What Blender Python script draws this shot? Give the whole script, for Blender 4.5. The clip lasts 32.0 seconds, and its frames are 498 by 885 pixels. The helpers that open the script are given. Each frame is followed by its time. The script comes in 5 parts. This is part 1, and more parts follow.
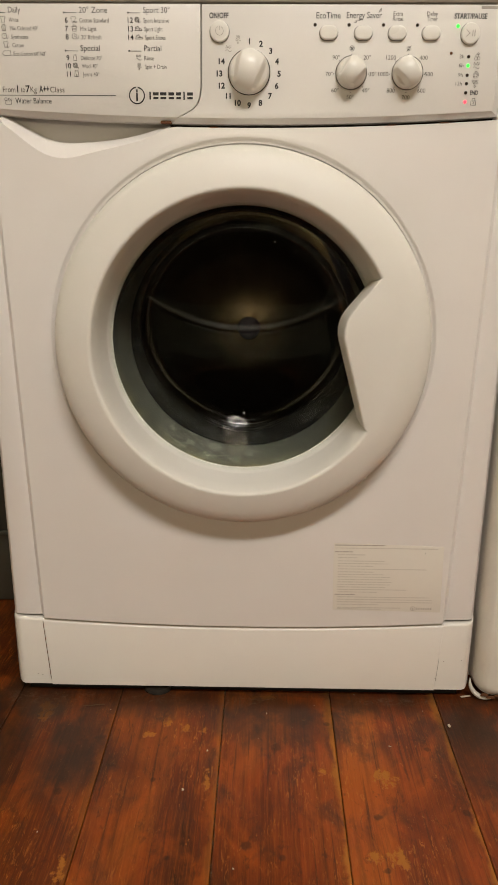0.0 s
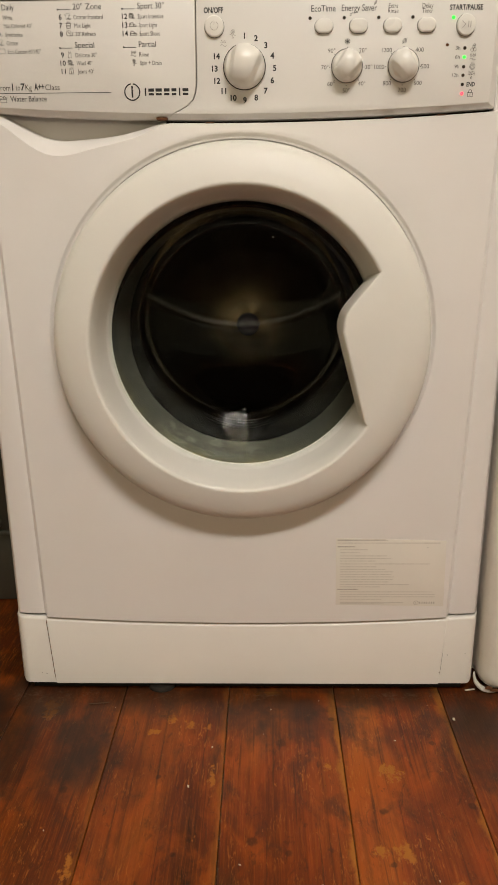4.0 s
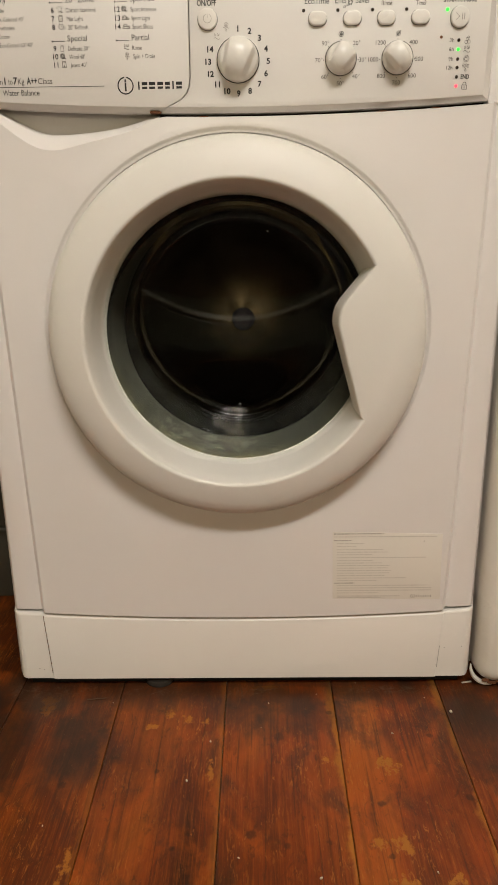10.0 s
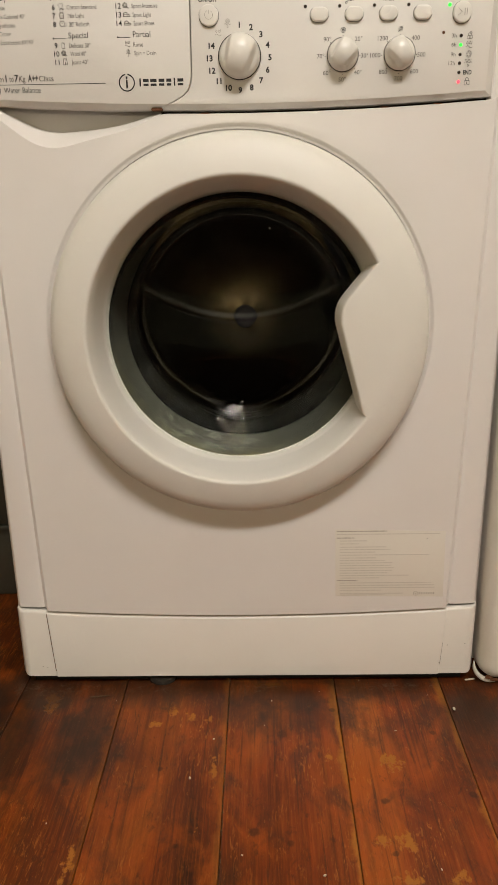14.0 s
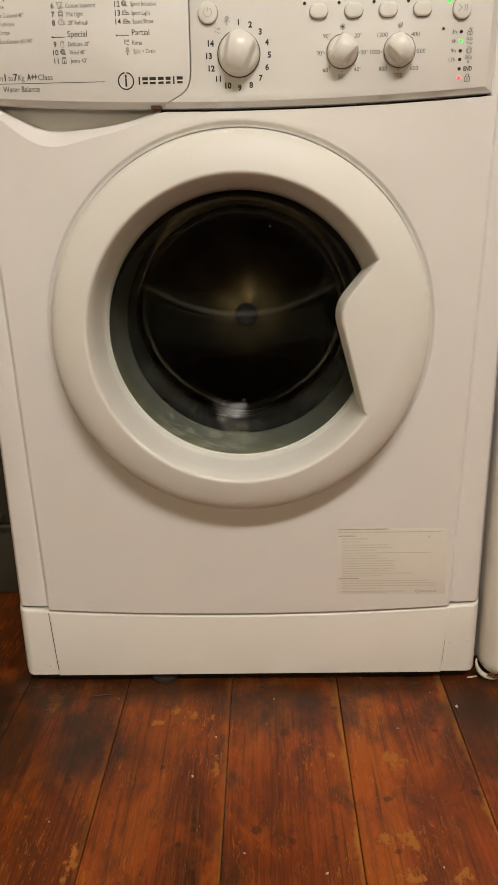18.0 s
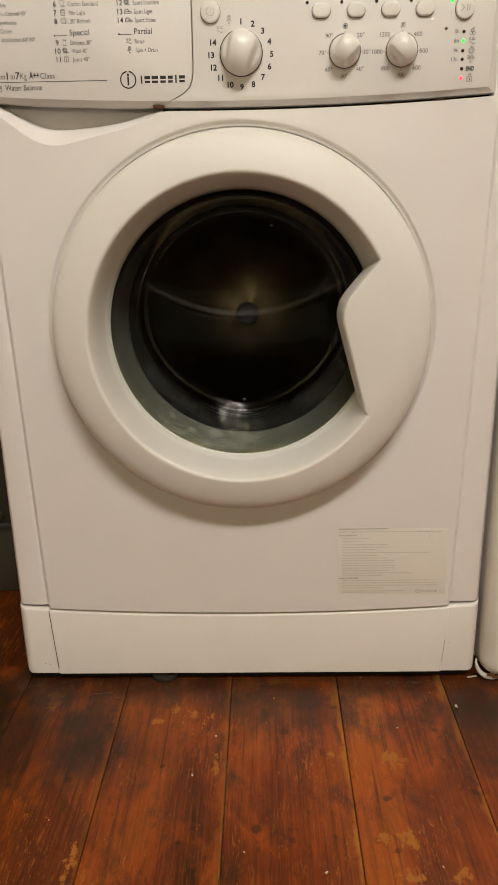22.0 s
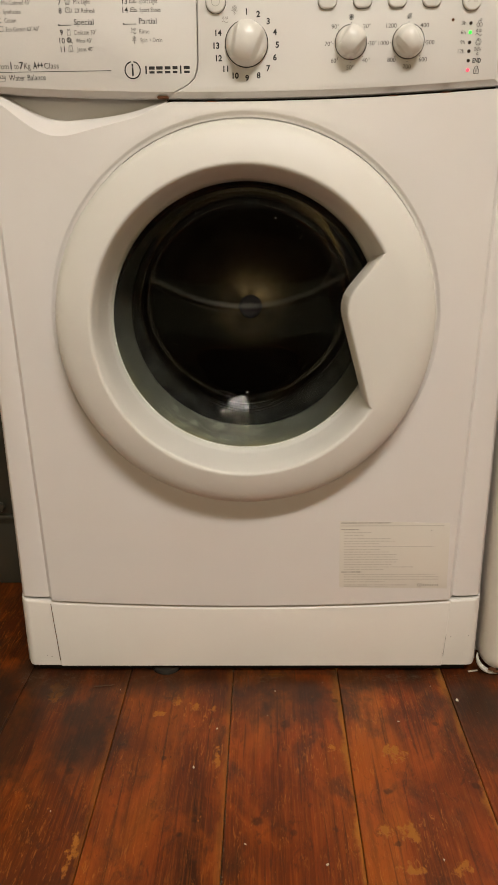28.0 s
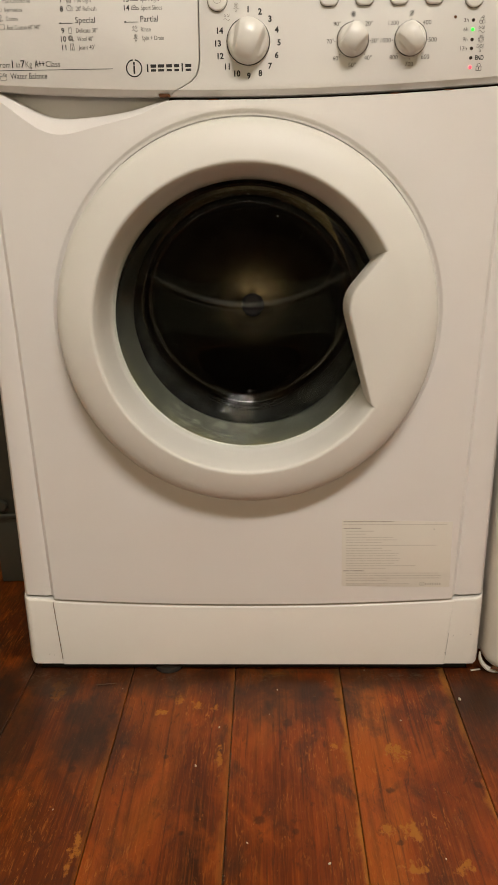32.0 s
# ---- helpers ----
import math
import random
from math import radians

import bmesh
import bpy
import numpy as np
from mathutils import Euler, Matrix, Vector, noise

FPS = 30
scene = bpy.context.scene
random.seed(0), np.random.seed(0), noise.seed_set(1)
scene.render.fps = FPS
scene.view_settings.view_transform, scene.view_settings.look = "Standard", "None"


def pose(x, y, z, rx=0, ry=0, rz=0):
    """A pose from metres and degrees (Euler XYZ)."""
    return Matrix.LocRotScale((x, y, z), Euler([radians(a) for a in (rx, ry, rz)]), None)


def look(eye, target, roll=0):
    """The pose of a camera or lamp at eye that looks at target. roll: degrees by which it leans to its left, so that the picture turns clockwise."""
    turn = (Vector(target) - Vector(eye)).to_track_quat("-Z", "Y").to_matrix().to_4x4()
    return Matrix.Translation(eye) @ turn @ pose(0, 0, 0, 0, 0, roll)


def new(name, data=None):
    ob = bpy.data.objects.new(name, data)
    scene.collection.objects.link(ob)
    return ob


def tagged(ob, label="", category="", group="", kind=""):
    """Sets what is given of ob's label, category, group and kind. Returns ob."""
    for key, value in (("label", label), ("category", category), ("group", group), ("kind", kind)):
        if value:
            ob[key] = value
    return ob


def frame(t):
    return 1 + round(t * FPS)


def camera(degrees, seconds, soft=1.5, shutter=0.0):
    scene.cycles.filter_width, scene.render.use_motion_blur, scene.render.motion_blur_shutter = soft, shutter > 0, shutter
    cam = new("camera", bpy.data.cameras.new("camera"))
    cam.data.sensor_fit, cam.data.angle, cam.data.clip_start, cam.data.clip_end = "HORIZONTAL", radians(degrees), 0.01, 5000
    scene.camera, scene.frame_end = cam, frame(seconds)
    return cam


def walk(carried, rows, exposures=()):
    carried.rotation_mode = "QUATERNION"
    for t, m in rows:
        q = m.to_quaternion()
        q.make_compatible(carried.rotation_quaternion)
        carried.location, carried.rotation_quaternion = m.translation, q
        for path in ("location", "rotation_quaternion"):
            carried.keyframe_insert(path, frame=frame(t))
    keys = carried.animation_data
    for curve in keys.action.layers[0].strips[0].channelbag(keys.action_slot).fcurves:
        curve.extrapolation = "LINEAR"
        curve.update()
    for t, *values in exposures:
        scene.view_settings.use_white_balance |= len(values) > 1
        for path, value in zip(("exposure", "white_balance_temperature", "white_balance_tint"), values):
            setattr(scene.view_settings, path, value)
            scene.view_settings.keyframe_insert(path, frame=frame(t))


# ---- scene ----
cam = camera(38.3, 32.0)
PATH = [
    (0, (0.019, -0.827, 0.597), (-0.01, 1.091, 0.032), 0.4),
    (0.5, (0.019, -0.826, 0.597), (-0.014, 1.092, 0.033), 0.1),
    (1, (0.019, -0.826, 0.597), (-0.018, 1.092, 0.032), -0.1),
    (1.5, (0.021, -0.827, 0.595), (-0.021, 1.092, 0.035), -0.3),
    (2, (0.02, -0.827, 0.596), (-0.019, 1.092, 0.032), -0.3),
    (2.5, (0.02, -0.827, 0.595), (-0.017, 1.091, 0.031), -0.3),
    (3, (0.019, -0.827, 0.596), (-0.014, 1.091, 0.03), -0.3),
    (3.5, (0.02, -0.826, 0.596), (-0.015, 1.09, 0.026), -0.4),
    (5.5, (0.019, -0.826, 0.596), (-0.005, 1.089, 0.019), -0.5),
    (6, (0.02, -0.826, 0.595), (-0.004, 1.089, 0.017), -0.5),
    (6.5, (0.02, -0.825, 0.596), (-0.005, 1.088, 0.013), -0.4),
    (7, (0.02, -0.826, 0.595), (-0.004, 1.088, 0.014), -0.5),
    (7.5, (0.018, -0.826, 0.595), (-0.002, 1.088, 0.015), -0.5),
    (8, (0.02, -0.826, 0.595), (-0.005, 1.088, 0.017), -0.6),
    (8.5, (0.019, -0.826, 0.595), (-0.005, 1.088, 0.016), -0.6),
    (9, (0.019, -0.826, 0.594), (-0.004, 1.088, 0.013), -0.7),
    (9.5, (0.018, -0.825, 0.597), (-0.002, 1.086, 0.007), -0.7),
    (10, (0.019, -0.826, 0.595), (-0.001, 1.086, 0.009), -0.7),
    (10.5, (0.019, -0.825, 0.596), (0.0, 1.086, 0.008), -0.6),
    (11, (0.019, -0.825, 0.597), (0.001, 1.086, 0.005), -0.6),
    (11.5, (0.02, -0.826, 0.594), (0.0, 1.086, 0.005), -0.7),
    (12, (0.019, -0.825, 0.595), (-0.002, 1.085, 0.001), -0.7),
    (12.5, (0.02, -0.826, 0.595), (-0.005, 1.085, 0.003), -0.8),
    (13, (0.02, -0.824, 0.598), (-0.007, 1.084, -0.001), -0.8),
    (13.5, (0.02, -0.826, 0.594), (-0.008, 1.085, 0.004), -0.9),
    (14, (0.019, -0.825, 0.595), (-0.008, 1.085, 0.002), -0.9),
    (14.5, (0.02, -0.825, 0.593), (-0.01, 1.085, 0.002), -0.9),
    (16.5, (0.02, -0.825, 0.594), (-0.011, 1.085, 0.004), -0.9),
    (17, (0.02, -0.825, 0.594), (-0.01, 1.085, 0.001), -1.0),
    (17.5, (0.019, -0.824, 0.595), (-0.012, 1.084, -0.005), -1.0),
    (18, (0.021, -0.824, 0.596), (-0.014, 1.084, -0.004), -1.2),
    (18.5, (0.02, -0.825, 0.594), (-0.015, 1.085, 0.0), -1.1),
    (19, (0.021, -0.825, 0.595), (-0.014, 1.085, 0.0), -1.1),
    (19.5, (0.019, -0.824, 0.596), (-0.014, 1.084, -0.002), -1.0),
    (20, (0.021, -0.825, 0.593), (-0.016, 1.084, -0.002), -1.1),
    (20.5, (0.02, -0.823, 0.596), (-0.016, 1.083, -0.008), -1.0),
    (21, (0.021, -0.824, 0.595), (-0.017, 1.083, -0.006), -1.1),
    (21.5, (0.019, -0.824, 0.596), (-0.015, 1.083, -0.007), -1.0),
    (22, (0.02, -0.824, 0.597), (-0.015, 1.083, -0.007), -1.0),
    (22.5, (0.019, -0.824, 0.595), (-0.016, 1.083, -0.008), -0.9),
    (23, (0.019, -0.824, 0.595), (-0.017, 1.082, -0.009), -1.0),
    (23.5, (0.021, -0.824, 0.596), (-0.019, 1.082, -0.011), -1.0),
    (24, (0.019, -0.824, 0.595), (-0.017, 1.082, -0.01), -0.9),
    (24.5, (0.02, -0.824, 0.595), (-0.018, 1.082, -0.009), -0.9),
    (25, (0.02, -0.824, 0.596), (-0.017, 1.081, -0.012), -1.0),
    (25.5, (0.019, -0.823, 0.596), (-0.017, 1.081, -0.017), -0.9),
    (27.5, (0.019, -0.824, 0.595), (-0.021, 1.079, -0.021), -0.8),
    (28, (0.017, -0.823, 0.596), (-0.019, 1.078, -0.024), -0.7),
    (28.5, (0.019, -0.823, 0.595), (-0.022, 1.078, -0.025), -0.8),
    (29, (0.02, -0.823, 0.596), (-0.025, 1.077, -0.028), -0.8),
    (29.5, (0.019, -0.823, 0.594), (-0.024, 1.079, -0.024), -0.8),
    (30, (0.019, -0.823, 0.595), (-0.025, 1.078, -0.025), -0.9),
    (30.5, (0.02, -0.823, 0.595), (-0.027, 1.078, -0.024), -0.9),
    (31, (0.019, -0.823, 0.594), (-0.026, 1.079, -0.025), -0.8),
    (31.5, (0.019, -0.823, 0.593), (-0.027, 1.078, -0.025), -0.8),
    (32, (0.018, -0.822, 0.596), (-0.026, 1.077, -0.028), -0.8),
]
walk(cam, [(t, look(eye, target, roll)) for t, eye, target, roll in PATH])

# ---------------------------------------------------------------- light
world = bpy.data.worlds.new("world")
scene.world = world
world.use_nodes = True
world.node_tree.nodes["Background"].inputs[0].default_value = (0.9, 0.75, 0.6, 1)
world.node_tree.nodes["Background"].inputs[1].default_value = 0.02
scene.view_settings.exposure = 0.0

LAMP = (0.36, -1.70, 2.32)
lamp_data = bpy.data.lights.new("ceiling_bulb", "AREA")
lamp_data.shape, lamp_data.size, lamp_data.size_y, lamp_data.energy = "RECTANGLE", 1.0, 0.20, 32.5
lamp_data.color = (1.0, 0.953, 0.895)
lamp = new("ceiling_bulb", lamp_data)
lamp.matrix_world = look(LAMP, (0, 0, 0.4))
# added fill thrown up on the ceiling, to brighten parts that face upwards
up_data = bpy.data.lights.new("ceiling_fill", "AREA")
up_data.shape, up_data.size, up_data.size_y, up_data.energy = "RECTANGLE", 1.0, 0.20, 36.0
up_data.color = lamp_data.color
up = new("ceiling_fill", up_data)
up.matrix_world = pose(LAMP[0], LAMP[1], 2.545, 180)
# added warm fill, out of view, for the shaded parts and the drum's glow
FILL_LAMP = (0.06, -3.98, 1.22)
glow_data = bpy.data.lights.new("fill_light", "AREA")
glow_data.shape, glow_data.size, glow_data.energy = "DISK", 0.42, 12.5
glow_data.color = (1.0, 0.87, 0.60)
glow = new("fill_light", glow_data)
glow.matrix_world = look(FILL_LAMP, (0, 0, 0.5))


# ---------------------------------------------------------------- materials
def nodes_of(name):
    m = bpy.data.materials.new(name)
    m.use_nodes = True
    t = m.node_tree
    return m, t, t.nodes["Principled BSDF"]


def node(t, kind, **values):
    n = t.nodes.new(kind)
    for k, v in values.items():
        if k in n.inputs:
            n.inputs[k].default_value = v
    return n


def ramp(t, fac, stops):
    n = t.nodes.new("ShaderNodeValToRGB")
    e = n.color_ramp.elements
    while len(e) < len(stops):
        e.new(0.5)
    for k, (p, c) in enumerate(stops):
        e[k].position, e[k].color = p, (*c, 1) if len(c) == 3 else c
    t.links.new(fac, n.inputs[0])
    return n.outputs[0]


def mixc(t, fac, a, b, mode="MIX"):
    n = t.nodes.new("ShaderNodeMix")
    n.data_type, n.blend_type = "RGBA", mode
    for sock, v in ((n.inputs[0], fac), (n.inputs[6], a), (n.inputs[7], b)):
        if isinstance(v, (int, float)):
            sock.default_value = v
        elif isinstance(v, tuple):
            sock.default_value = (*v, 1)
        else:
            t.links.new(v, sock)
    return n.outputs[2]


def calc(t, op, a, b=0.0, clamp=False):
    n = t.nodes.new("ShaderNodeMath")
    n.operation, n.use_clamp = op, clamp
    for sock, v in ((n.inputs[0], a), (n.inputs[1], b)):
        if isinstance(v, (int, float)):
            sock.default_value = v
        else:
            t.links.new(v, sock)
    return n.outputs[0]


def coords(t, scale=(1, 1, 1), world_space=False):
    m = node(t, "ShaderNodeMapping", Scale=scale)
    if world_space:
        src = t.nodes.new("ShaderNodeNewGeometry").outputs["Position"]
    else:
        src = t.nodes.new("ShaderNodeTexCoord").outputs["Object"]
    t.links.new(src, m.inputs[0])
    return m.outputs[0]


def noise_fac(t, vec, scale, detail=3.0, rough=0.55, distortion=0.0):
    n = node(t, "ShaderNodeTexNoise", Scale=scale, Detail=detail, Roughness=rough, Distortion=distortion)
    t.links.new(vec, n.inputs["Vector"])
    return n.outputs["Fac"]


def bump(t, bsdf, height, strength, distance):
    n = node(t, "ShaderNodeBump", Strength=strength, Distance=distance)
    t.links.new(height, n.inputs["Height"])
    t.links.new(n.outputs[0], bsdf.inputs["Normal"])


def paint(name, colour, rough, dirt=(0.55, 0.45, 0.33), amount=0.12, orange_peel=0.12, coat=0.0):
    """Painted or moulded surface with faint uneven ageing."""
    m, t, b = nodes_of(name)
    v = coords(t, world_space=True)
    big = noise_fac(t, v, 5.0, 4.0)
    fine = noise_fac(t, v, 160.0, 3.0)
    c = mixc(t, calc(t, "MULTIPLY", ramp(t, big, [(0.45, (0, 0, 0)), (0.8, (1, 1, 1))]), amount), colour, dirt)
    specks = ramp(t, noise_fac(t, v, 420.0, 1.0), [(0.76, (0, 0, 0)), (0.80, (1, 1, 1))])
    c = mixc(t, calc(t, "MULTIPLY", specks, amount * 1.2), c, dirt)
    t.links.new(c, b.inputs["Base Color"])
    t.links.new(calc(t, "ADD", rough - 0.06, calc(t, "MULTIPLY", big, 0.12)), b.inputs["Roughness"])
    b.inputs["Coat Weight"].default_value = coat
    bump(t, b, fine, orange_peel, 0.0006)
    return m


def matt(m):
    """Takes all sheen off a surface that has to stay dark."""
    m.node_tree.nodes["Principled BSDF"].inputs["Specular IOR Level"].default_value = 0.0
    return m


def plain(name, colour, rough=0.5, metal=0.0, emit=0.0):
    m, t, b = nodes_of(name)
    v = coords(t, world_space=True)
    n = noise_fac(t, v, 90.0, 3.0)
    c = mixc(t, calc(t, "MULTIPLY", n, 0.25), colour, tuple(x * 0.7 for x in colour))
    t.links.new(c, b.inputs["Base Color"])
    b.inputs["Roughness"].default_value = rough
    b.inputs["Metallic"].default_value = metal
    if emit:
        b.inputs["Emission Color"].default_value = (*colour, 1)
        b.inputs["Emission Strength"].default_value = emit
    return m


ENAMEL = paint("white_enamel", (0.78, 0.745, 0.715), 0.34, amount=0.08, orange_peel=0.05)
PLASTIC = paint("white_plastic", (0.715, 0.686, 0.648), 0.36, amount=0.06, orange_peel=0.06)
DOOR_PLASTIC = paint("door_plastic", (0.745, 0.720, 0.665), 0.46, amount=0.05, orange_peel=0.06)
PLINTH_PLASTIC = paint("plinth_plastic", (0.80, 0.760, 0.705), 0.34, amount=0.1, orange_peel=0.05)
KNOB_PLASTIC = paint("knob_plastic", (0.77, 0.74, 0.69), 0.28, amount=0.05, orange_peel=0.0)
FRIDGE_PAINT = paint("fridge_paint", (0.82, 0.79, 0.72), 0.3, dirt=(0.35, 0.22, 0.1), amount=0.18)
WALL_PAINT = paint("wall_paint", (0.62, 0.58, 0.43), 0.8, amount=0.3, orange_peel=0.5)
DARK_BACKDROP = paint("dark_backdrop", (0.032, 0.016, 0.009), 0.7, amount=0.3, orange_peel=0.4)
REFLECTED_DARK = matt(paint("reflected_dark", (0.008, 0.0075, 0.007), 0.95, amount=0.012, orange_peel=1.0))
CEILING_PAINT = paint("ceiling_paint", (0.62, 0.60, 0.56), 0.85, amount=0.1, orange_peel=0.4)
GREEN_PAINT = paint("grey_green_paint", (0.042, 0.040, 0.028), 0.5, dirt=(0.08, 0.06, 0.04), amount=0.5)
REFLECTED_STEP = matt(paint("reflected_step", (0.065, 0.072, 0.062), 0.6, amount=0.3))
PRINT = plain("black_print", (0.012, 0.010, 0.009), 0.55)
PRINT_GREY = plain("grey_print", (0.09, 0.075, 0.06), 0.6)
PRINT_FAINT = plain("faint_print", (0.36, 0.32, 0.28), 0.6)
PRINT_PALE = plain("pale_grey_print", (0.10, 0.085, 0.07), 0.6)
LABEL_PRINT = plain("label_print", (0.62, 0.575, 0.51), 0.6)
LABEL_HEAD = plain("label_heading", (0.43, 0.385, 0.335), 0.6)
SHADE_BLACK = plain("shade_black", (0.008, 0.006, 0.005), 0.9)
DROPLET = plain("water_droplet", (0.35, 0.36, 0.34), 0.1)
GAP = plain("dark_gap", (0.03, 0.018, 0.011), 0.8)
RUST = plain("rust", (0.13, 0.048, 0.016), 0.9)
LED_OFF = plain("unlit_led", (0.03, 0.015, 0.01), 0.25)
LED_GREEN = plain("green_led", (0.03, 1.0, 0.05), 0.3, emit=1.7)
LED_RED = plain("red_led", (1.0, 0.045, 0.07), 0.3, emit=2.4)
FOOT_PLASTIC = plain("foot_plastic", (0.035, 0.03, 0.025), 0.15)
BLACK_RUBBER = plain("black_rubber", (0.02, 0.019, 0.017), 0.55)
TUB_SHADED = matt(plain("shaded_tub", (0.008, 0.007, 0.006), 0.6))
CRUMB = plain("crumb", (0.62, 0.55, 0.43), 0.8)
GRIT = plain("seam_grit", (0.19, 0.145, 0.095), 0.9)
TWIG = plain("twig", (0.09, 0.05, 0.025), 0.8)
HUB_STEEL = plain("hub_steel", (0.026, 0.019, 0.038), 0.75)
LAMP_GLASS = plain("lamp_glass", (1.0, 0.82, 0.6), 0.4, emit=4.0)


def gasket_material():
    """Grey-green door seal, darker deeper in and scummy low down."""
    m, t, b = nodes_of("gasket_rubber")
    v = coords(t, world_space=True)
    n = noise_fac(t, v, 22.0, 5.0, 0.6)
    f = noise_fac(t, v, 130.0, 4.0, 0.65)
    c = ramp(t, n, [(0.3, (0.225, 0.185, 0.088)), (0.62, (0.29, 0.245, 0.118)), (0.8, (0.33, 0.285, 0.150))])
    c = mixc(t, ramp(t, f, [(0.58, (0, 0, 0)), (0.78, (0.5, 0.5, 0.5))]), c, (0.08, 0.075, 0.05))
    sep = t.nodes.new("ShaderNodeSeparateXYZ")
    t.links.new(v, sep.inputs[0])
    # two darker tones with depth, along an uneven line
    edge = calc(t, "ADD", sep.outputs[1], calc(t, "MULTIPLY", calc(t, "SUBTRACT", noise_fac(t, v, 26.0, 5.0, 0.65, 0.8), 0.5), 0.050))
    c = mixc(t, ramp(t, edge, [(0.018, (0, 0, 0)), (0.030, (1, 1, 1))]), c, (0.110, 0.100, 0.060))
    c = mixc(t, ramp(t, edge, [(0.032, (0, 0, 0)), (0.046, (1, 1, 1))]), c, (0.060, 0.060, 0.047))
    # pale dried scum
    scum = ramp(t, noise_fac(t, v, 34.0, 6.0, 0.7, 1.5), [(0.56, (0, 0, 0)), (0.70, (0.6, 0.6, 0.6))])
    low = ramp(t, sep.outputs[2], [(0.335, (1, 1, 1)), (0.40, (0, 0, 0))])
    c = mixc(t, calc(t, "MULTIPLY", scum, low), c, (0.40, 0.39, 0.33))
    t.links.new(c, b.inputs["Base Color"])
    b.inputs["Roughness"].default_value = 0.55
    bump(t, b, f, 0.4, 0.002)
    return m


def drum_material(name, radial):
    """Spun stainless steel; the streaks run round the axis. The dark inside is painted in."""
    m, t, b = nodes_of(name)
    v = coords(t)
    b.inputs["Metallic"].default_value = 1.0 if radial else 0.0
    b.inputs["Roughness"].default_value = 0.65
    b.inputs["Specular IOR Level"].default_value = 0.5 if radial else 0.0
    # far darker than bare steel: the shade inside the drum is in the colour
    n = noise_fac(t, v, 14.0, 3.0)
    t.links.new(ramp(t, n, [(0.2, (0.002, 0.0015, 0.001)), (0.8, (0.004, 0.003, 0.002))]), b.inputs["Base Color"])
    if radial:
        # near-black brown plate; the glow round the hub is put into its colour
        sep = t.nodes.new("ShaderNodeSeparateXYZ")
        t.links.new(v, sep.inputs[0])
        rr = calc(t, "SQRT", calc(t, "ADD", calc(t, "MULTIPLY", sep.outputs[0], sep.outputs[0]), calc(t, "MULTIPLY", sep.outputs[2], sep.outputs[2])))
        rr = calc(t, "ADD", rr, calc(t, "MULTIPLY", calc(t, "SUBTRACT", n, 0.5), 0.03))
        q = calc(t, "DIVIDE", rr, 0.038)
        hub_glow = calc(t, "POWER", 2.718, calc(t, "MULTIPLY", calc(t, "MULTIPLY", q, q), -1.0))
        t.links.new(mixc(t, hub_glow, (0.004, 0.0024, 0.0014), ramp(t, n, [(0.2, (0.19, 0.135, 0.078)), (0.8, (0.25, 0.185, 0.110))])), b.inputs["Base Color"])
        t.links.new(calc(t, "SUBTRACT", 0.46, calc(t, "MULTIPLY", hub_glow, 0.15)), b.inputs["Roughness"])
    return m


def glass_material():
    m, t, b = nodes_of("door_glass_material")
    v = coords(t, world_space=True)
    b.inputs["Base Color"].default_value = (0.86, 0.88, 0.82, 1)
    b.inputs["Transmission Weight"].default_value = 1.0
    b.inputs["Roughness"].default_value = 0.02
    b.inputs["IOR"].default_value = 1.47
    # a thin patchy pale film on the side wall
    sep = t.nodes.new("ShaderNodeSeparateXYZ")
    t.links.new(v, sep.inputs[0])
    film = calc(t, "MULTIPLY", ramp(t, sep.outputs[1], [(0.070, (1, 1, 1)), (0.094, (0, 0, 0))]), ramp(t, noise_fac(t, v, 38.0, 6.0, 0.65), [(0.46, (0.20, 0.20, 0.20)), (0.72, (1, 1, 1))]))
    # and pale lines along the moulded ridge, painting in its highlight
    dx = calc(t, "SUBTRACT", sep.outputs[0], -0.001)
    dz = calc(t, "SUBTRACT", calc(t, "ADD", calc(t, "MULTIPLY", calc(t, "MULTIPLY", dx, dx), 2.489), 0.4775), sep.outputs[2])
    for at, half in ((0.0, 0.0044), (0.0085, 0.0016)):
        d = calc(t, "DIVIDE", calc(t, "SUBTRACT", dz, at), half)
        line = calc(t, "SUBTRACT", 1.0, calc(t, "MULTIPLY", d, d), True)
        line = calc(t, "MULTIPLY", line, ramp(t, sep.outputs[1], [(0.097, (0, 0, 0)), (0.099, (1, 1, 1))]))
        film = calc(t, "MAXIMUM", film, calc(t, "MULTIPLY", line, 1.9 if at == 0.0 else 0.6))
    t.links.new(calc(t, "SUBTRACT", 1.0, calc(t, "MULTIPLY", film, 0.024)), b.inputs["Transmission Weight"])
    bump(t, b, noise_fac(t, v, 18.0, 2.0), 0.02, 0.002)
    return m


def sticker_material():
    m, t, b = nodes_of("label_film")
    v = coords(t, world_space=True)
    c = mixc(t, noise_fac(t, v, 60.0), (0.805, 0.766, 0.69), (0.78, 0.74, 0.665))
    t.links.new(c, b.inputs["Base Color"])
    b.inputs["Roughness"].default_value = 0.25
    return m


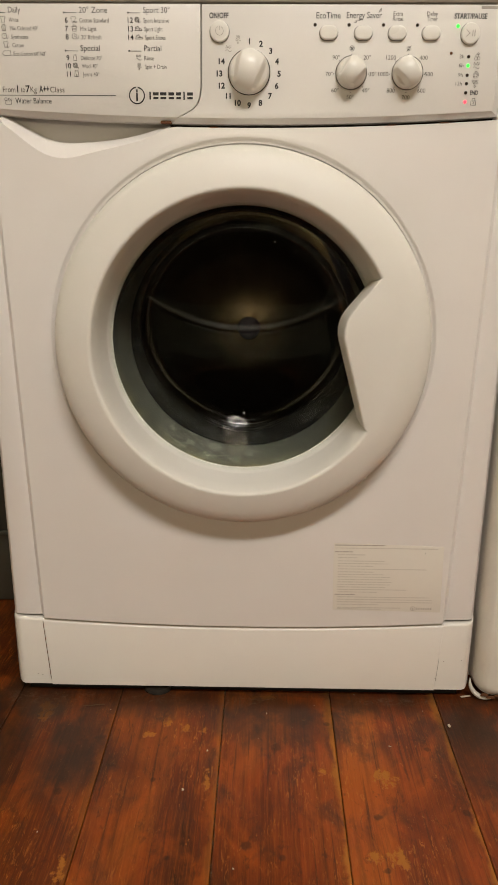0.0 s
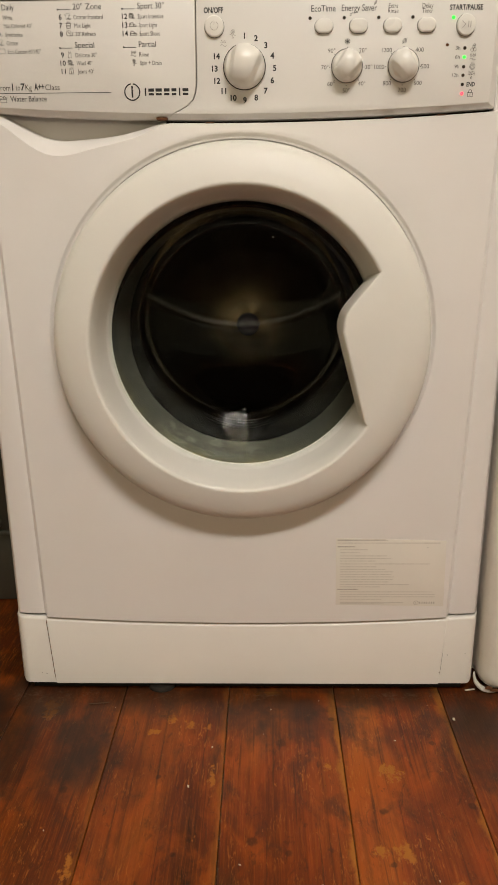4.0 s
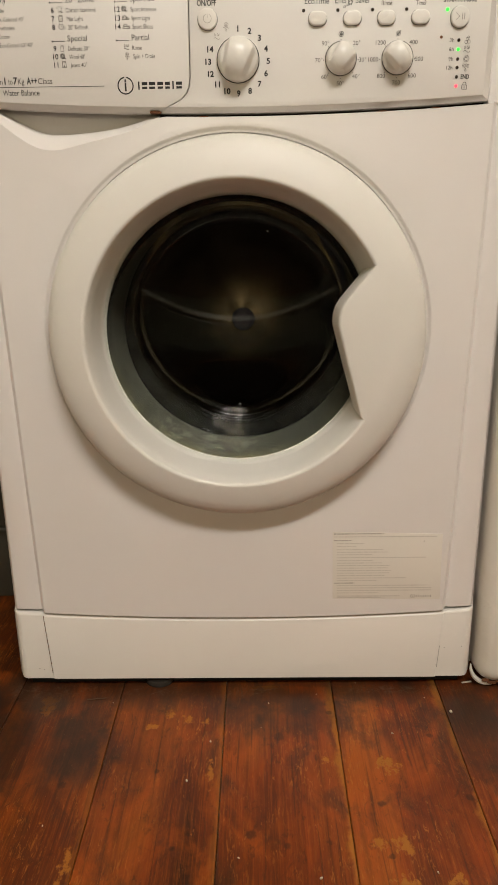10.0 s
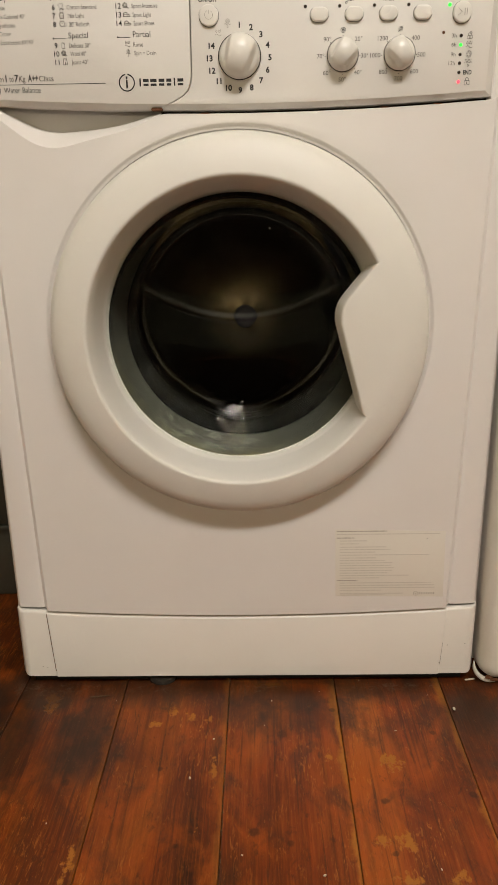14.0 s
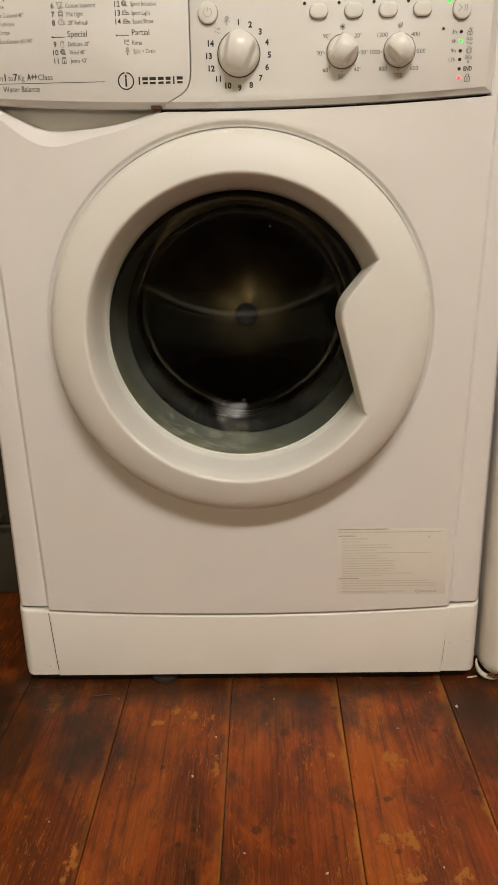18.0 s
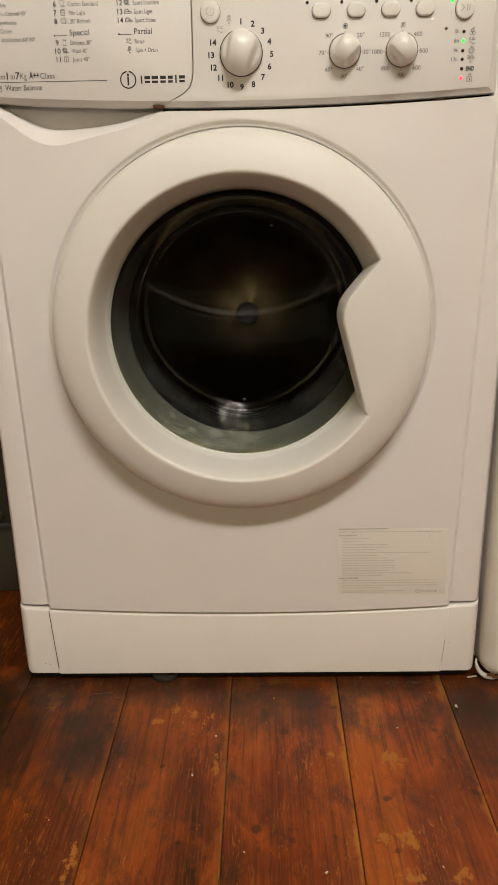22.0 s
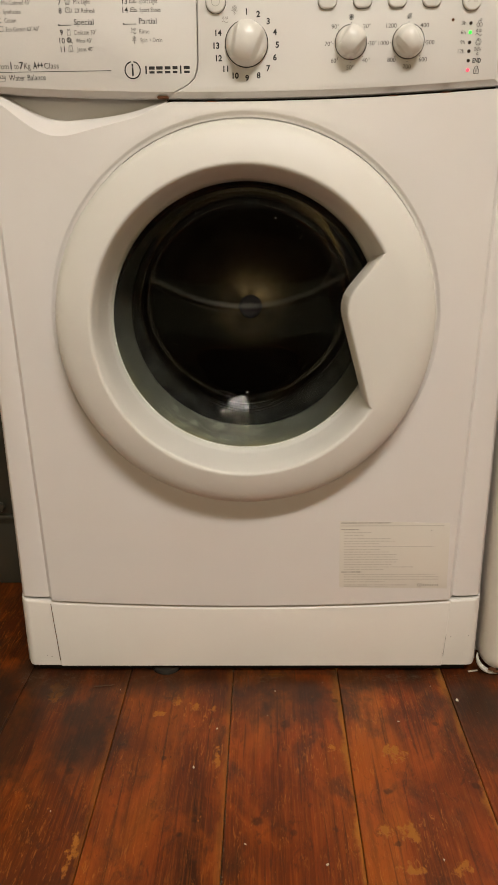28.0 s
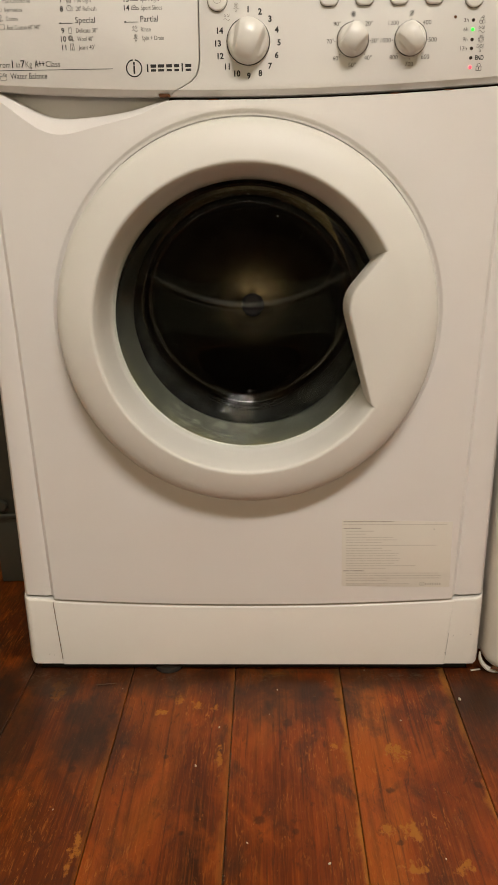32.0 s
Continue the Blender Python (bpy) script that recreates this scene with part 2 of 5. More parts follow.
# worn places on the floor: x, y, half-width across, half-length along the grain
WORN = [(-0.093, -0.058, 0.008, 0.009), (-0.069, -0.068, 0.010, 0.010), (-0.046, -0.072, 0.006, 0.008), (-0.112, -0.083, 0.010, 0.007), (-0.252, -0.037, 0.013, 0.020),
        (0.166, -0.148, 0.015, 0.016), (0.161, -0.259, 0.012, 0.013), (0.138, -0.258, 0.010, 0.008), (0.156, -0.300, 0.013, 0.008), (0.203, -0.298, 0.012, 0.010),
        (0.030, -0.004, 0.026, 0.005), (-0.037, -0.160, 0.005, 0.026), (-0.172, -0.280, 0.006, 0.030), (0.095, -0.140, 0.007, 0.009)]
# grime before the machine; plinth strips and fridge spot also paint in shade
GRIME_AND_SHADE = [(-0.15, 0.002, 0.20, 0.010), (0.15, 0.002, 0.20, 0.010), (-0.27, -0.015, 0.10, 0.050), (-0.12, -0.012, 0.13, 0.040), (0.05, -0.040, 0.10, 0.060), (0.17, -0.010, 0.11, 0.036), (0.34, -0.005, 0.06, 0.030), (0.29, -0.070, 0.06, 0.110), (-0.31, -0.13, 0.08, 0.12), (-0.20, -0.12, 0.05, 0.09)]
FLUFF = [(-0.290, -0.010, 0.030, 0.030), (-0.230, -0.008, 0.060, 0.014), (-0.118, -0.010, 0.060, 0.012), (0.000, -0.012, 0.050, 0.012), (0.200, -0.008, 0.120, 0.012)]
KNOTS = [(0.010, -0.245, 0.010), (0.108, -0.055, 0.007), (0.043, -0.100, 0.012), (-0.097, -0.157, 0.006), (-0.200, -0.177, 0.009), (0.246, -0.197, 0.008),
         (0.149, -0.272, 0.006), (0.047, -0.259, 0.007), (0.225, -0.099, 0.007), (-0.069, -0.262, 0.006), (0.150, -0.205, 0.008)]


def board_material():
    """Old pine boards under worn red-brown varnish."""
    m, t, b = nodes_of("varnished_pine")
    pos = t.nodes.new("ShaderNodeNewGeometry").outputs["Position"]
    info = t.nodes.new("ShaderNodeObjectInfo")
    off = t.nodes.new("ShaderNodeVectorMath")
    off.operation = "MULTIPLY_ADD"
    comb = t.nodes.new("ShaderNodeCombineXYZ")
    t.links.new(info.outputs["Random"], comb.inputs[0])
    t.links.new(info.outputs["Random"], comb.inputs[1])
    t.links.new(comb.outputs[0], off.inputs[0])
    off.inputs[1].default_value = (7.0, 13.0, 0)
    t.links.new(pos, off.inputs[2])

    def stretched(sx, sy):
        mp = node(t, "ShaderNodeMapping", Scale=(sx, sy, 1))
        t.links.new(off.outputs[0], mp.inputs[0])
        return mp.outputs[0]
    broad = noise_fac(t, stretched(9, 1.6), 1.0, 4.0, 0.6, 0.6)
    grain = noise_fac(t, stretched(95, 3.2), 1.0, 5.0, 0.65, 0.8)
    fibre = noise_fac(t, stretched(420, 14), 1.0, 4.0, 0.7)
    blotch = noise_fac(t, stretched(26, 15), 1.0, 5.0, 0.65, 0.4)
    c = ramp(t, broad, [(0.28, (0.085, 0.017, 0.003)), (0.5, (0.30, 0.052, 0.005)), (0.72, (0.48, 0.128, 0.012))])
    g = ramp(t, grain, [(0.35, (0.30, 0.26, 0.24)), (0.52, (0.95, 0.95, 0.95)), (0.7, (1.35, 1.35, 1.25))])
    c = mixc(t, 0.50, c, g, "MULTIPLY")
    tint = t.nodes.new("ShaderNodeSeparateColor")
    t.links.new(info.outputs["Color"], tint.inputs[0])
    age = t.nodes.new("ShaderNodeCombineColor")
    for k in range(3):
        t.links.new(tint.outputs[0], age.inputs[k])
    c = mixc(t, 1.0, c, age.outputs[0], "MULTIPLY")
    c = mixc(t, calc(t, "MULTIPLY", ramp(t, fibre, [(0.48, (0, 0, 0)), (0.72, (1, 1, 1))]), 0.42), c, (0.44, 0.120, 0.012))
    # uneven varnish: red-brown where it is thick, orange where it is rubbed thin
    patch = noise_fac(t, stretched(14, 7), 1.0, 5.0, 0.62, 0.8)
    c = mixc(t, calc(t, "MULTIPLY", ramp(t, patch, [(0.50, (0, 0, 0)), (0.66, (1, 1, 1))]), 0.55), c, (0.44, 0.092, 0.007))
    c = mixc(t, calc(t, "MULTIPLY", ramp(t, patch, [(0.32, (1, 1, 1)), (0.48, (0, 0, 0))]), 0.60), c, (0.095, 0.017, 0.004))
    # dirt and dark stains
    c = mixc(t, calc(t, "MULTIPLY", ramp(t, blotch, [(0.30, (1, 1, 1)), (0.47, (0, 0, 0))]), 0.6), c, (0.030, 0.014, 0.008))
    # dark lines of the grain, and light scratches crowded where the varnish is thin
    line = noise_fac(t, stretched(190, 5), 1.0, 3.0, 0.6, 0.3)
    c = mixc(t, calc(t, "MULTIPLY", ramp(t, line, [(0.33, (1, 1, 1)), (0.42, (0, 0, 0))]), 0.55), c, (0.050, 0.012, 0.004))
    scratch = ramp(t, noise_fac(t, stretched(260, 46), 1.0, 4.0, 0.75, 1.2), [(0.560, (0, 0, 0)), (0.64, (1, 1, 1))])
    crowd = ramp(t, noise_fac(t, stretched(13, 9), 1.0, 3.0, 0.6), [(0.42, (0.05, 0.05, 0.05)), (0.66, (1, 1, 1))])
    c = mixc(t, calc(t, "MULTIPLY", calc(t, "MULTIPLY", scratch, crowd), 0.62), c, (0.54, 0.20, 0.030))
    smear = ramp(t, noise_fac(t, stretched(70, 26), 1.0, 5.0, 0.7, 1.0), [(0.33, (1, 1, 1)), (0.43, (0, 0, 0))])
    c = mixc(t, calc(t, "MULTIPLY", smear, 0.5), c, (0.035, 0.012, 0.006))
    # worn-through varnish: small scattered flakes, and larger bare places
    flake = noise_fac(t, stretched(120, 64), 1.0, 5.0, 0.72)
    wear_mask = ramp(t, flake, [(0.640, (0, 0, 0)), (0.700, (1, 1, 1))])
    edge = noise_fac(t, stretched(110, 70), 1.0, 4.0, 0.65)
    sep = t.nodes.new("ShaderNodeSeparateXYZ")
    t.links.new(pos, sep.inputs[0])
    bare = calc(t, "MULTIPLY", wear_mask, 0.75)
    for x, y, wx, wy in WORN:
        dx = calc(t, "DIVIDE", calc(t, "SUBTRACT", sep.outputs[0], x), wx)
        dy = calc(t, "DIVIDE", calc(t, "SUBTRACT", sep.outputs[1], y), wy)
        d2 = calc(t, "ADD", calc(t, "MULTIPLY", dx, dx), calc(t, "MULTIPLY", dy, dy))
        v = calc(t, "SUBTRACT", 2.05, calc(t, "ADD", calc(t, "MULTIPLY", d2, 0.50), calc(t, "MULTIPLY", edge, 3.4)))
        bare = calc(t, "MAXIMUM", bare, calc(t, "MULTIPLY", v, 3.0, True))
    obx = t.nodes.new("ShaderNodeSeparateXYZ")
    t.links.new(t.nodes.new("ShaderNodeTexCoord").outputs["Object"], obx.inputs[0])
    rim = calc(t, "SUBTRACT", obx.outputs[0], 0.0600)
    rim = calc(t, "ADD", calc(t, "MULTIPLY", rim, 160.0), calc(t, "MULTIPLY", calc(t, "SUBTRACT", blotch, 0.52), 5.0))
    rim = calc(t, "MULTIPLY", calc(t, "MULTIPLY", rim, 1.2, True), tint.outputs[1])
    bare = calc(t, "MAXIMUM", bare, calc(t, "MULTIPLY", rim, 0.9))
    c = mixc(t, bare, c, mixc(t, grain, (0.36, 0.120, 0.014), (0.47, 0.185, 0.028)))
    dark = 0.0
    for x, y, r in KNOTS:
        dx = calc(t, "DIVIDE", calc(t, "SUBTRACT", sep.outputs[0], x), r)
        dy = calc(t, "DIVIDE", calc(t, "SUBTRACT", sep.outputs[1], y), r)
        d2 = calc(t, "ADD", calc(t, "MULTIPLY", dx, dx), calc(t, "MULTIPLY", dy, dy))
        v = calc(t, "MULTIPLY", calc(t, "SUBTRACT", 1.45, calc(t, "ADD", calc(t, "MULTIPLY", d2, 1.6), calc(t, "MULTIPLY", edge, 1.5))), 2.2, True)
        dark = calc(t, "MAXIMUM", dark, v)
    c = mixc(t, calc(t, "MULTIPLY", dark, 0.55), c, (0.018, 0.008, 0.005))
    # dirt near the appliances, with the shade at their feet painted in
    grime_and_shade = 0.0
    for x, y, wx, wy in GRIME_AND_SHADE:
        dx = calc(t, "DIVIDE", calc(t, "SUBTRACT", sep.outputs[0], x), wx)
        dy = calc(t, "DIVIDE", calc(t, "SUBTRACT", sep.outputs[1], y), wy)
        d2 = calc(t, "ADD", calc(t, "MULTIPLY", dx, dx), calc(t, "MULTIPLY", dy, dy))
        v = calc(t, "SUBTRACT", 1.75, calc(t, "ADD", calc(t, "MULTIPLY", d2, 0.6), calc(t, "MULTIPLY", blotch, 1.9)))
        grime_and_shade = calc(t, "MAXIMUM", grime_and_shade, calc(t, "MULTIPLY", v, 1.3, True))
    c = mixc(t, calc(t, "MULTIPLY", grime_and_shade, 0.82), c, (0.036, 0.018, 0.010))
    dust = noise_fac(t, stretched(700, 420), 1.0, 2.0, 0.6)
    c = mixc(t, calc(t, "MULTIPLY", ramp(t, dust, [(0.71, (0, 0, 0)), (0.76, (1, 1, 1))]), 0.45), c, (0.40, 0.22, 0.10))
    # pale fluff and dust gathered along the plinth
    fluff = ramp(t, noise_fac(t, stretched(60, 90), 1.0, 6.0, 0.75, 2.0), [(0.50, (0, 0, 0)), (0.66, (1, 1, 1))])
    near = 0.0
    for x, y, wx, wy in FLUFF:
        dx = calc(t, "DIVIDE", calc(t, "SUBTRACT", sep.outputs[0], x), wx)
        dy = calc(t, "DIVIDE", calc(t, "SUBTRACT", sep.outputs[1], y), wy)
        near = calc(t, "MAXIMUM", near, calc(t, "SUBTRACT", 1.0, calc(t, "ADD", calc(t, "MULTIPLY", dx, dx), calc(t, "MULTIPLY", dy, dy)), True))
    c = mixc(t, calc(t, "MULTIPLY", calc(t, "MULTIPLY", fluff, near), 0.55), c, (0.17, 0.135, 0.095))
    pits = noise_fac(t, stretched(330, 170), 1.0, 3.0, 0.6)
    c = mixc(t, calc(t, "MULTIPLY", ramp(t, pits, [(0.27, (1, 1, 1)), (0.34, (0, 0, 0))]), 0.45), c, (0.02, 0.009, 0.005))
    # the varnish has darkened with age
    c = mixc(t, 1.0, c, (0.86, 0.85, 0.815), "MULTIPLY")
    t.links.new(c, b.inputs["Base Color"])
    r = calc(t, "ADD", 0.38, calc(t, "MULTIPLY", bare, 0.22))
    r = calc(t, "ADD", r, calc(t, "MULTIPLY", calc(t, "SUBTRACT", blotch, 0.5), 0.35))
    t.links.new(r, b.inputs["Roughness"])
    b.inputs["Specular IOR Level"].default_value = 0.3
    h = calc(t, "ADD", calc(t, "MULTIPLY", grain, 0.6), calc(t, "SUBTRACT", calc(t, "MULTIPLY", fibre, 0.35), calc(t, "MULTIPLY", bare, 0.5)))
    bump(t, b, h, 0.35, 0.0012)
    return m


GASKET = gasket_material()
DRUM_SHADED = drum_material("shaded_steel", False)
DRUM_BACK = drum_material("spun_steel", True)
GLASS = glass_material()
STICKER = sticker_material()
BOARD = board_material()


# ---------------------------------------------------------------- mesh helpers
def link(name, bm, material, smooth=True):
    me = bpy.data.meshes.new(name)
    bmesh.ops.recalc_face_normals(bm, faces=bm.faces[:])
    bm.to_mesh(me)
    bm.free()
    me.materials.append(material)
    if smooth:
        me.shade_smooth()
        me.set_sharp_from_angle(angle=radians(35))
    return new(name, me)


def part(name, bm, material, parent, label="", smooth=True):
    """One mesh object under a thing or a part."""
    ob = link(name, bm, material, smooth)
    ob.parent = parent
    return tagged(ob, label)


def empty(name, x=0, y=0, z=0):
    ob = new(name)
    ob.empty_display_size = 0.05
    ob.matrix_basis = pose(x, y, z)
    return ob


def lathe(profile, cx=0.0, cz=0.0, seg=128, closed=False, bm=None):
    """Turns (radius, y) pairs round an axis along y."""
    bm = bm or bmesh.new()
    rings = []
    for r, y in profile:
        if r < 1e-6:
            rings.append([bm.verts.new((cx, y, cz))] * seg)
        else:
            rings.append([bm.verts.new((cx + r * math.cos(2 * math.pi * k / seg), y, cz + r * math.sin(2 * math.pi * k / seg))) for k in range(seg)])
    pairs = list(zip(rings, rings[1:])) + ([(rings[-1], rings[0])] if closed else [])
    for a, b in pairs:
        for k in range(seg):
            j = (k + 1) % seg
            vs = [a[k], a[j], b[j], b[k]]
            uniq = list(dict.fromkeys(vs))
            if len(uniq) > 2:
                bm.faces.new(uniq)
    return bm


def strip(rows, bm=None, wrap=False):
    """Skins rows of equal-length point lists."""
    bm = bm or bmesh.new()
    vs = [[bm.verts.new(p) for p in row] for row in rows]
    for a, b in zip(vs, vs[1:]):
        n = len(a)
        for k in range(n if wrap else n - 1):
            j = (k + 1) % n
            bm.faces.new((a[k], a[j], b[j], b[k]))
    return bm


def inset(outline, d):
    """A polygon (counter-clockwise) drawn in by d."""
    n, out = len(outline), []
    for i in range(n):
        p0, p1, p2 = Vector(outline[i - 1]), Vector(outline[i]), Vector(outline[(i + 1) % n])
        e1, e2 = (p1 - p0).normalized(), (p2 - p1).normalized()
        n1, n2 = Vector((-e1.y, e1.x)), Vector((-e2.y, e2.x))
        mid = n1 + n2
        mid = mid / max(0.35, mid.dot(n1)) if mid.length > 1e-6 else n1
        out.append(tuple(p1 + mid * d))
    return out


def plate(outline, front, back, bevel=0.002, bm=None):
    """A plate facing -y from an outline in x, z (counter-clockwise), with a rounded front edge."""
    bm = bm or bmesh.new()
    loops = [[(x, back, z) for x, z in outline]]
    for k in range(4):
        a = k / 3 * math.pi / 2
        loops.append([(x, front + bevel * (1 - math.sin(a)), z) for x, z in inset(outline, bevel * (1 - math.cos(a)))])
    vs = [[bm.verts.new(p) for p in row] for row in loops]
    n = len(outline)
    for a, b in zip(vs, vs[1:]):
        for k in range(n):
            bm.faces.new((a[k], a[(k + 1) % n], b[(k + 1) % n], b[k]))
    bm.faces.new(vs[-1])
    bm.faces.new(vs[0][::-1])
    return bm


def box(x0, x1, y0, y1, z0, z1, bevel=0.0, seg=2, bm=None):
    bm2 = bmesh.new()
    bmesh.ops.create_cube(bm2, size=1)
    for v in bm2.verts:
        v.co = Vector(((x0 + x1) / 2 + v.co.x * (x1 - x0), (y0 + y1) / 2 + v.co.y * (y1 - y0), (z0 + z1) / 2 + v.co.z * (z1 - z0)))
    if bevel:
        bmesh.ops.bevel(bm2, geom=bm2.edges[:], offset=bevel, segments=seg, profile=0.5, affect="EDGES")
    return bm2


def rounded(cx, cz, hx, hz, r, n=8):
    """A rounded rectangle's outline, counter-clockwise."""
    pts = []
    for q, (sx, sz) in enumerate(((1, 1), (-1, 1), (-1, -1), (1, -1))):
        for k in range(n + 1):
            a = math.pi / 2 * (q + k / n)
            pts.append((cx + sx * (hx - r) + r * math.cos(a), cz + sz * (hz - r) + r * math.sin(a)))
    return pts


def curve_z(x):
    """The smiling line in which panel, front and plinth meet."""
    return 0.0085 * (x / 0.26) ** 2

# ---------------------------------------------------------------- the room
X0, X1, Y0, Y1, TOP = -1.45, 1.60, -4.10, 0.66, 2.75
# the unseen south wall is made dark for the reflection in the glass
for name, dims in (("wall_north", (X0 - 0.12, X1 + 0.12, Y1, Y1 + 0.12, -0.03, TOP)), ("wall_south", (X0 - 0.12, X1 + 0.12, Y0 - 0.12, Y0, -0.03, TOP)),
                   ("wall_west", (X0 - 0.12, X0, Y0, Y1, -0.03, TOP)), ("wall_east", (X1, X1 + 0.12, Y0, Y1, -0.03, TOP))):
    tagged(link(name, box(*dims), DARK_BACKDROP if name == "wall_south" else WALL_PAINT, False), "plain room wall in dull cream, the south one dark", "wall", kind="structure")
tagged(link("ceiling", box(X0 - 0.12, X1 + 0.12, Y0 - 0.12, Y1 + 0.12, TOP, TOP + 0.1), CEILING_PAINT, False), "plain off-white ceiling over the room", "ceiling", kind="structure")
floor = tagged(link("floor", box(X0 - 0.12, X1 + 0.12, Y0 - 0.12, Y1 + 0.12, -0.06, -0.022), GAP, False), "old floor of wide red-brown varnished pine boards", "floor", kind="structure")
# added out of view: its top edge draws the level line in the glass
tagged(link("step", box(X0, X1, Y0, -2.22, -0.001, 0.10, 0.006, 2), REFLECTED_STEP), "unseen low grey-green step added for the glass's reflection", "step", kind="structure")
lamp_thing = empty("ceiling_lamp", LAMP[0], LAMP[1], 2.535)
part("housing", box(-0.56, 0.56, -0.13, 0.13, -0.05, 0.0, 0.006, 2), CEILING_PAINT, lamp_thing)
part("diffuser", box(-0.53, 0.53, -0.11, 0.11, -0.075, -0.05, 0.012, 3), LAMP_GLASS, lamp_thing)
for x in (-0.45, 0.45):
    part("hanging_rod", box(x - 0.004, x + 0.004, -0.004, 0.004, 0.0, TOP - 2.535), CEILING_PAINT, lamp_thing)
tagged(lamp_thing, "long white panel lamp hung on two rods", "lamp")

# unseen fixture added round the fill light
fill_fixture = empty("fill_lamp", FILL_LAMP[0], Y0, FILL_LAMP[2])
part("back_plate", lathe([(0, 0.0), (0.07, 0.0), (0.07, 0.015), (0.05, 0.02), (0, 0.02)], seg=32), CEILING_PAINT, fill_fixture)
part("diffuser", lathe([(0.05, 0.02), (0.10, 0.04), (0.11, 0.07), (0.105, 0.09), (0, 0.095)], seg=32), LAMP_GLASS, fill_fixture)
tagged(fill_fixture, "unseen round lamp added on the dark wall as fill", "lamp")
# added out of view so that the lower glass reflects black
tagged(link("rug", box(-1.1, 1.1, -2.15, -0.80, 0.0, 0.009, 0.003, 2), REFLECTED_DARK), "unseen dark rug added to blacken the glass's reflection", "rug")

# ---------------------------------------------------------------- washing machine
CX, CZ = -0.001, 0.4725
W = 0.3010
washer = tagged(empty("washing_machine", 0, 0, 0), "white front-loading washing machine with a dark round glass door", "washing machine")

# shell: two sides, back and the drum's housing
shell = bmesh.new()
prof = [(-W, 0.036), (-W, 0.545), (W, 0.545), (W, 0.036)]
strip([[(x, y, z) for x, y in prof] for z in (0.014, 0.82)], shell)
strip([[(x, y, z) for x, y in [(-W + 0.004, 0.036), (-W + 0.004, 0.541), (W - 0.004, 0.541), (W - 0.004, 0.036)]] for z in (0.014, 0.82)], shell)
part("cabinet", shell, ENAMEL, washer)

# front panel, with a round well for the door and a finger scoop under the drawer
SCOOP = [(-0.2602, 0.7080), (-0.248, 0.6980), (-0.234, 0.6870), (-0.220, 0.6770), (-0.206, 0.6715), (-0.198, 0.6705), (-0.185, 0.6715), (-0.154, 0.6790), (-0.130, 0.6840), (-0.106, 0.6900), (-0.0815, 0.7022)]
SCOOP_IN = [(-0.2602, 0.7130), (-0.239, 0.7010), (-0.219, 0.6900), (-0.205, 0.6862), (-0.190, 0.6855), (-0.153, 0.6883), (-0.129, 0.6915), (-0.105, 0.6968), (-0.0815, 0.7035)]


def on(points, x):
    xs = [p[0] for p in points]
    zs = [p[1] for p in points]
    h = 0.006
    return float(sum(np.interp([x - 2 * h, x - h, x, x + h, x + 2 * h], xs, zs) * [0.1, 0.2, 0.4, 0.2, 0.1]))


def top_z(x):
    gap = 0.7014 + curve_z(x)
    return min(gap, on(SCOOP, x)) if -0.2602 < x < -0.076 else gap


def kick_z(x):
    return 0.1045 + curve_z(x)


YF = -0.0055


def half(z):
    """Half the width of the raised front, which narrows towards the plinth."""
    return 0.2560 + 0.0136 * (z - 0.12) / 0.58


XT, XB = half(0.71), half(0.115)
edge_pts = []
for k in range(41):
    z = kick_z(XB) + 0.0026 + (top_z(XT) - kick_z(XB) - 0.0012) * k / 40
    edge_pts.append((half(z), z))
edge_pts += [(XT - 2 * XT * k / 110, top_z(XT - 2 * XT * k / 110)) for k in range(1, 111)]
for k in range(1, 41):
    z = top_z(-XT) + (kick_z(XB) + 0.0026 - top_z(-XT)) * k / 40
    edge_pts.append((-half(z), z))
edge_pts += [(-XB + 2 * XB * k / 60, kick_z(-XB + 2 * XB * k / 60) + 0.0026) for k in range(1, 60)]
front = bmesh.new()
RW = 0.2216
rings = []
for f in (0.0, 0.33, 0.66, 1.0):
    row = []
    for x, z in edge_pts:
        a = math.atan2(z - CZ, x - CX)
        row.append((CX + RW * math.cos(a) * (1 - f) + (x - CX) * f, YF, CZ + RW * math.sin(a) * (1 - f) + (z - CZ) * f))
    rings.append(row)
well = []
for r, y in ((0.2105, 0.0116), (0.2140, 0.0108), (0.2146, 0.0040), (0.2152, -0.0008), (0.2174, -0.0014), (0.2188, -0.0026), (0.2202, -0.0048)):
    well.append([(CX + r * math.cos(math.atan2(z - CZ, x - CX)), y, CZ + r * math.sin(math.atan2(z - CZ, x - CX))) for x, z in edge_pts])
inner = [[(CX + 0.165 * math.cos(math.atan2(z - CZ, x - CX)), 0.012, CZ + 0.165 * math.sin(math.atan2(z - CZ, x - CX))) for x, z in edge_pts]]
lip = [[(x, YF + 0.0022, z) for x, z in inset(edge_pts, -0.0008)], [(x, YF + 0.02, z) for x, z in inset(edge_pts, -0.0010)]]
strip(inner + well + rings + lip, front, wrap=True)
OUTER = [(0.2885, 0.0022), (0.2950, 0.0036), (0.2990, 0.0085), (W, 0.0160), (W, 0.0420)]
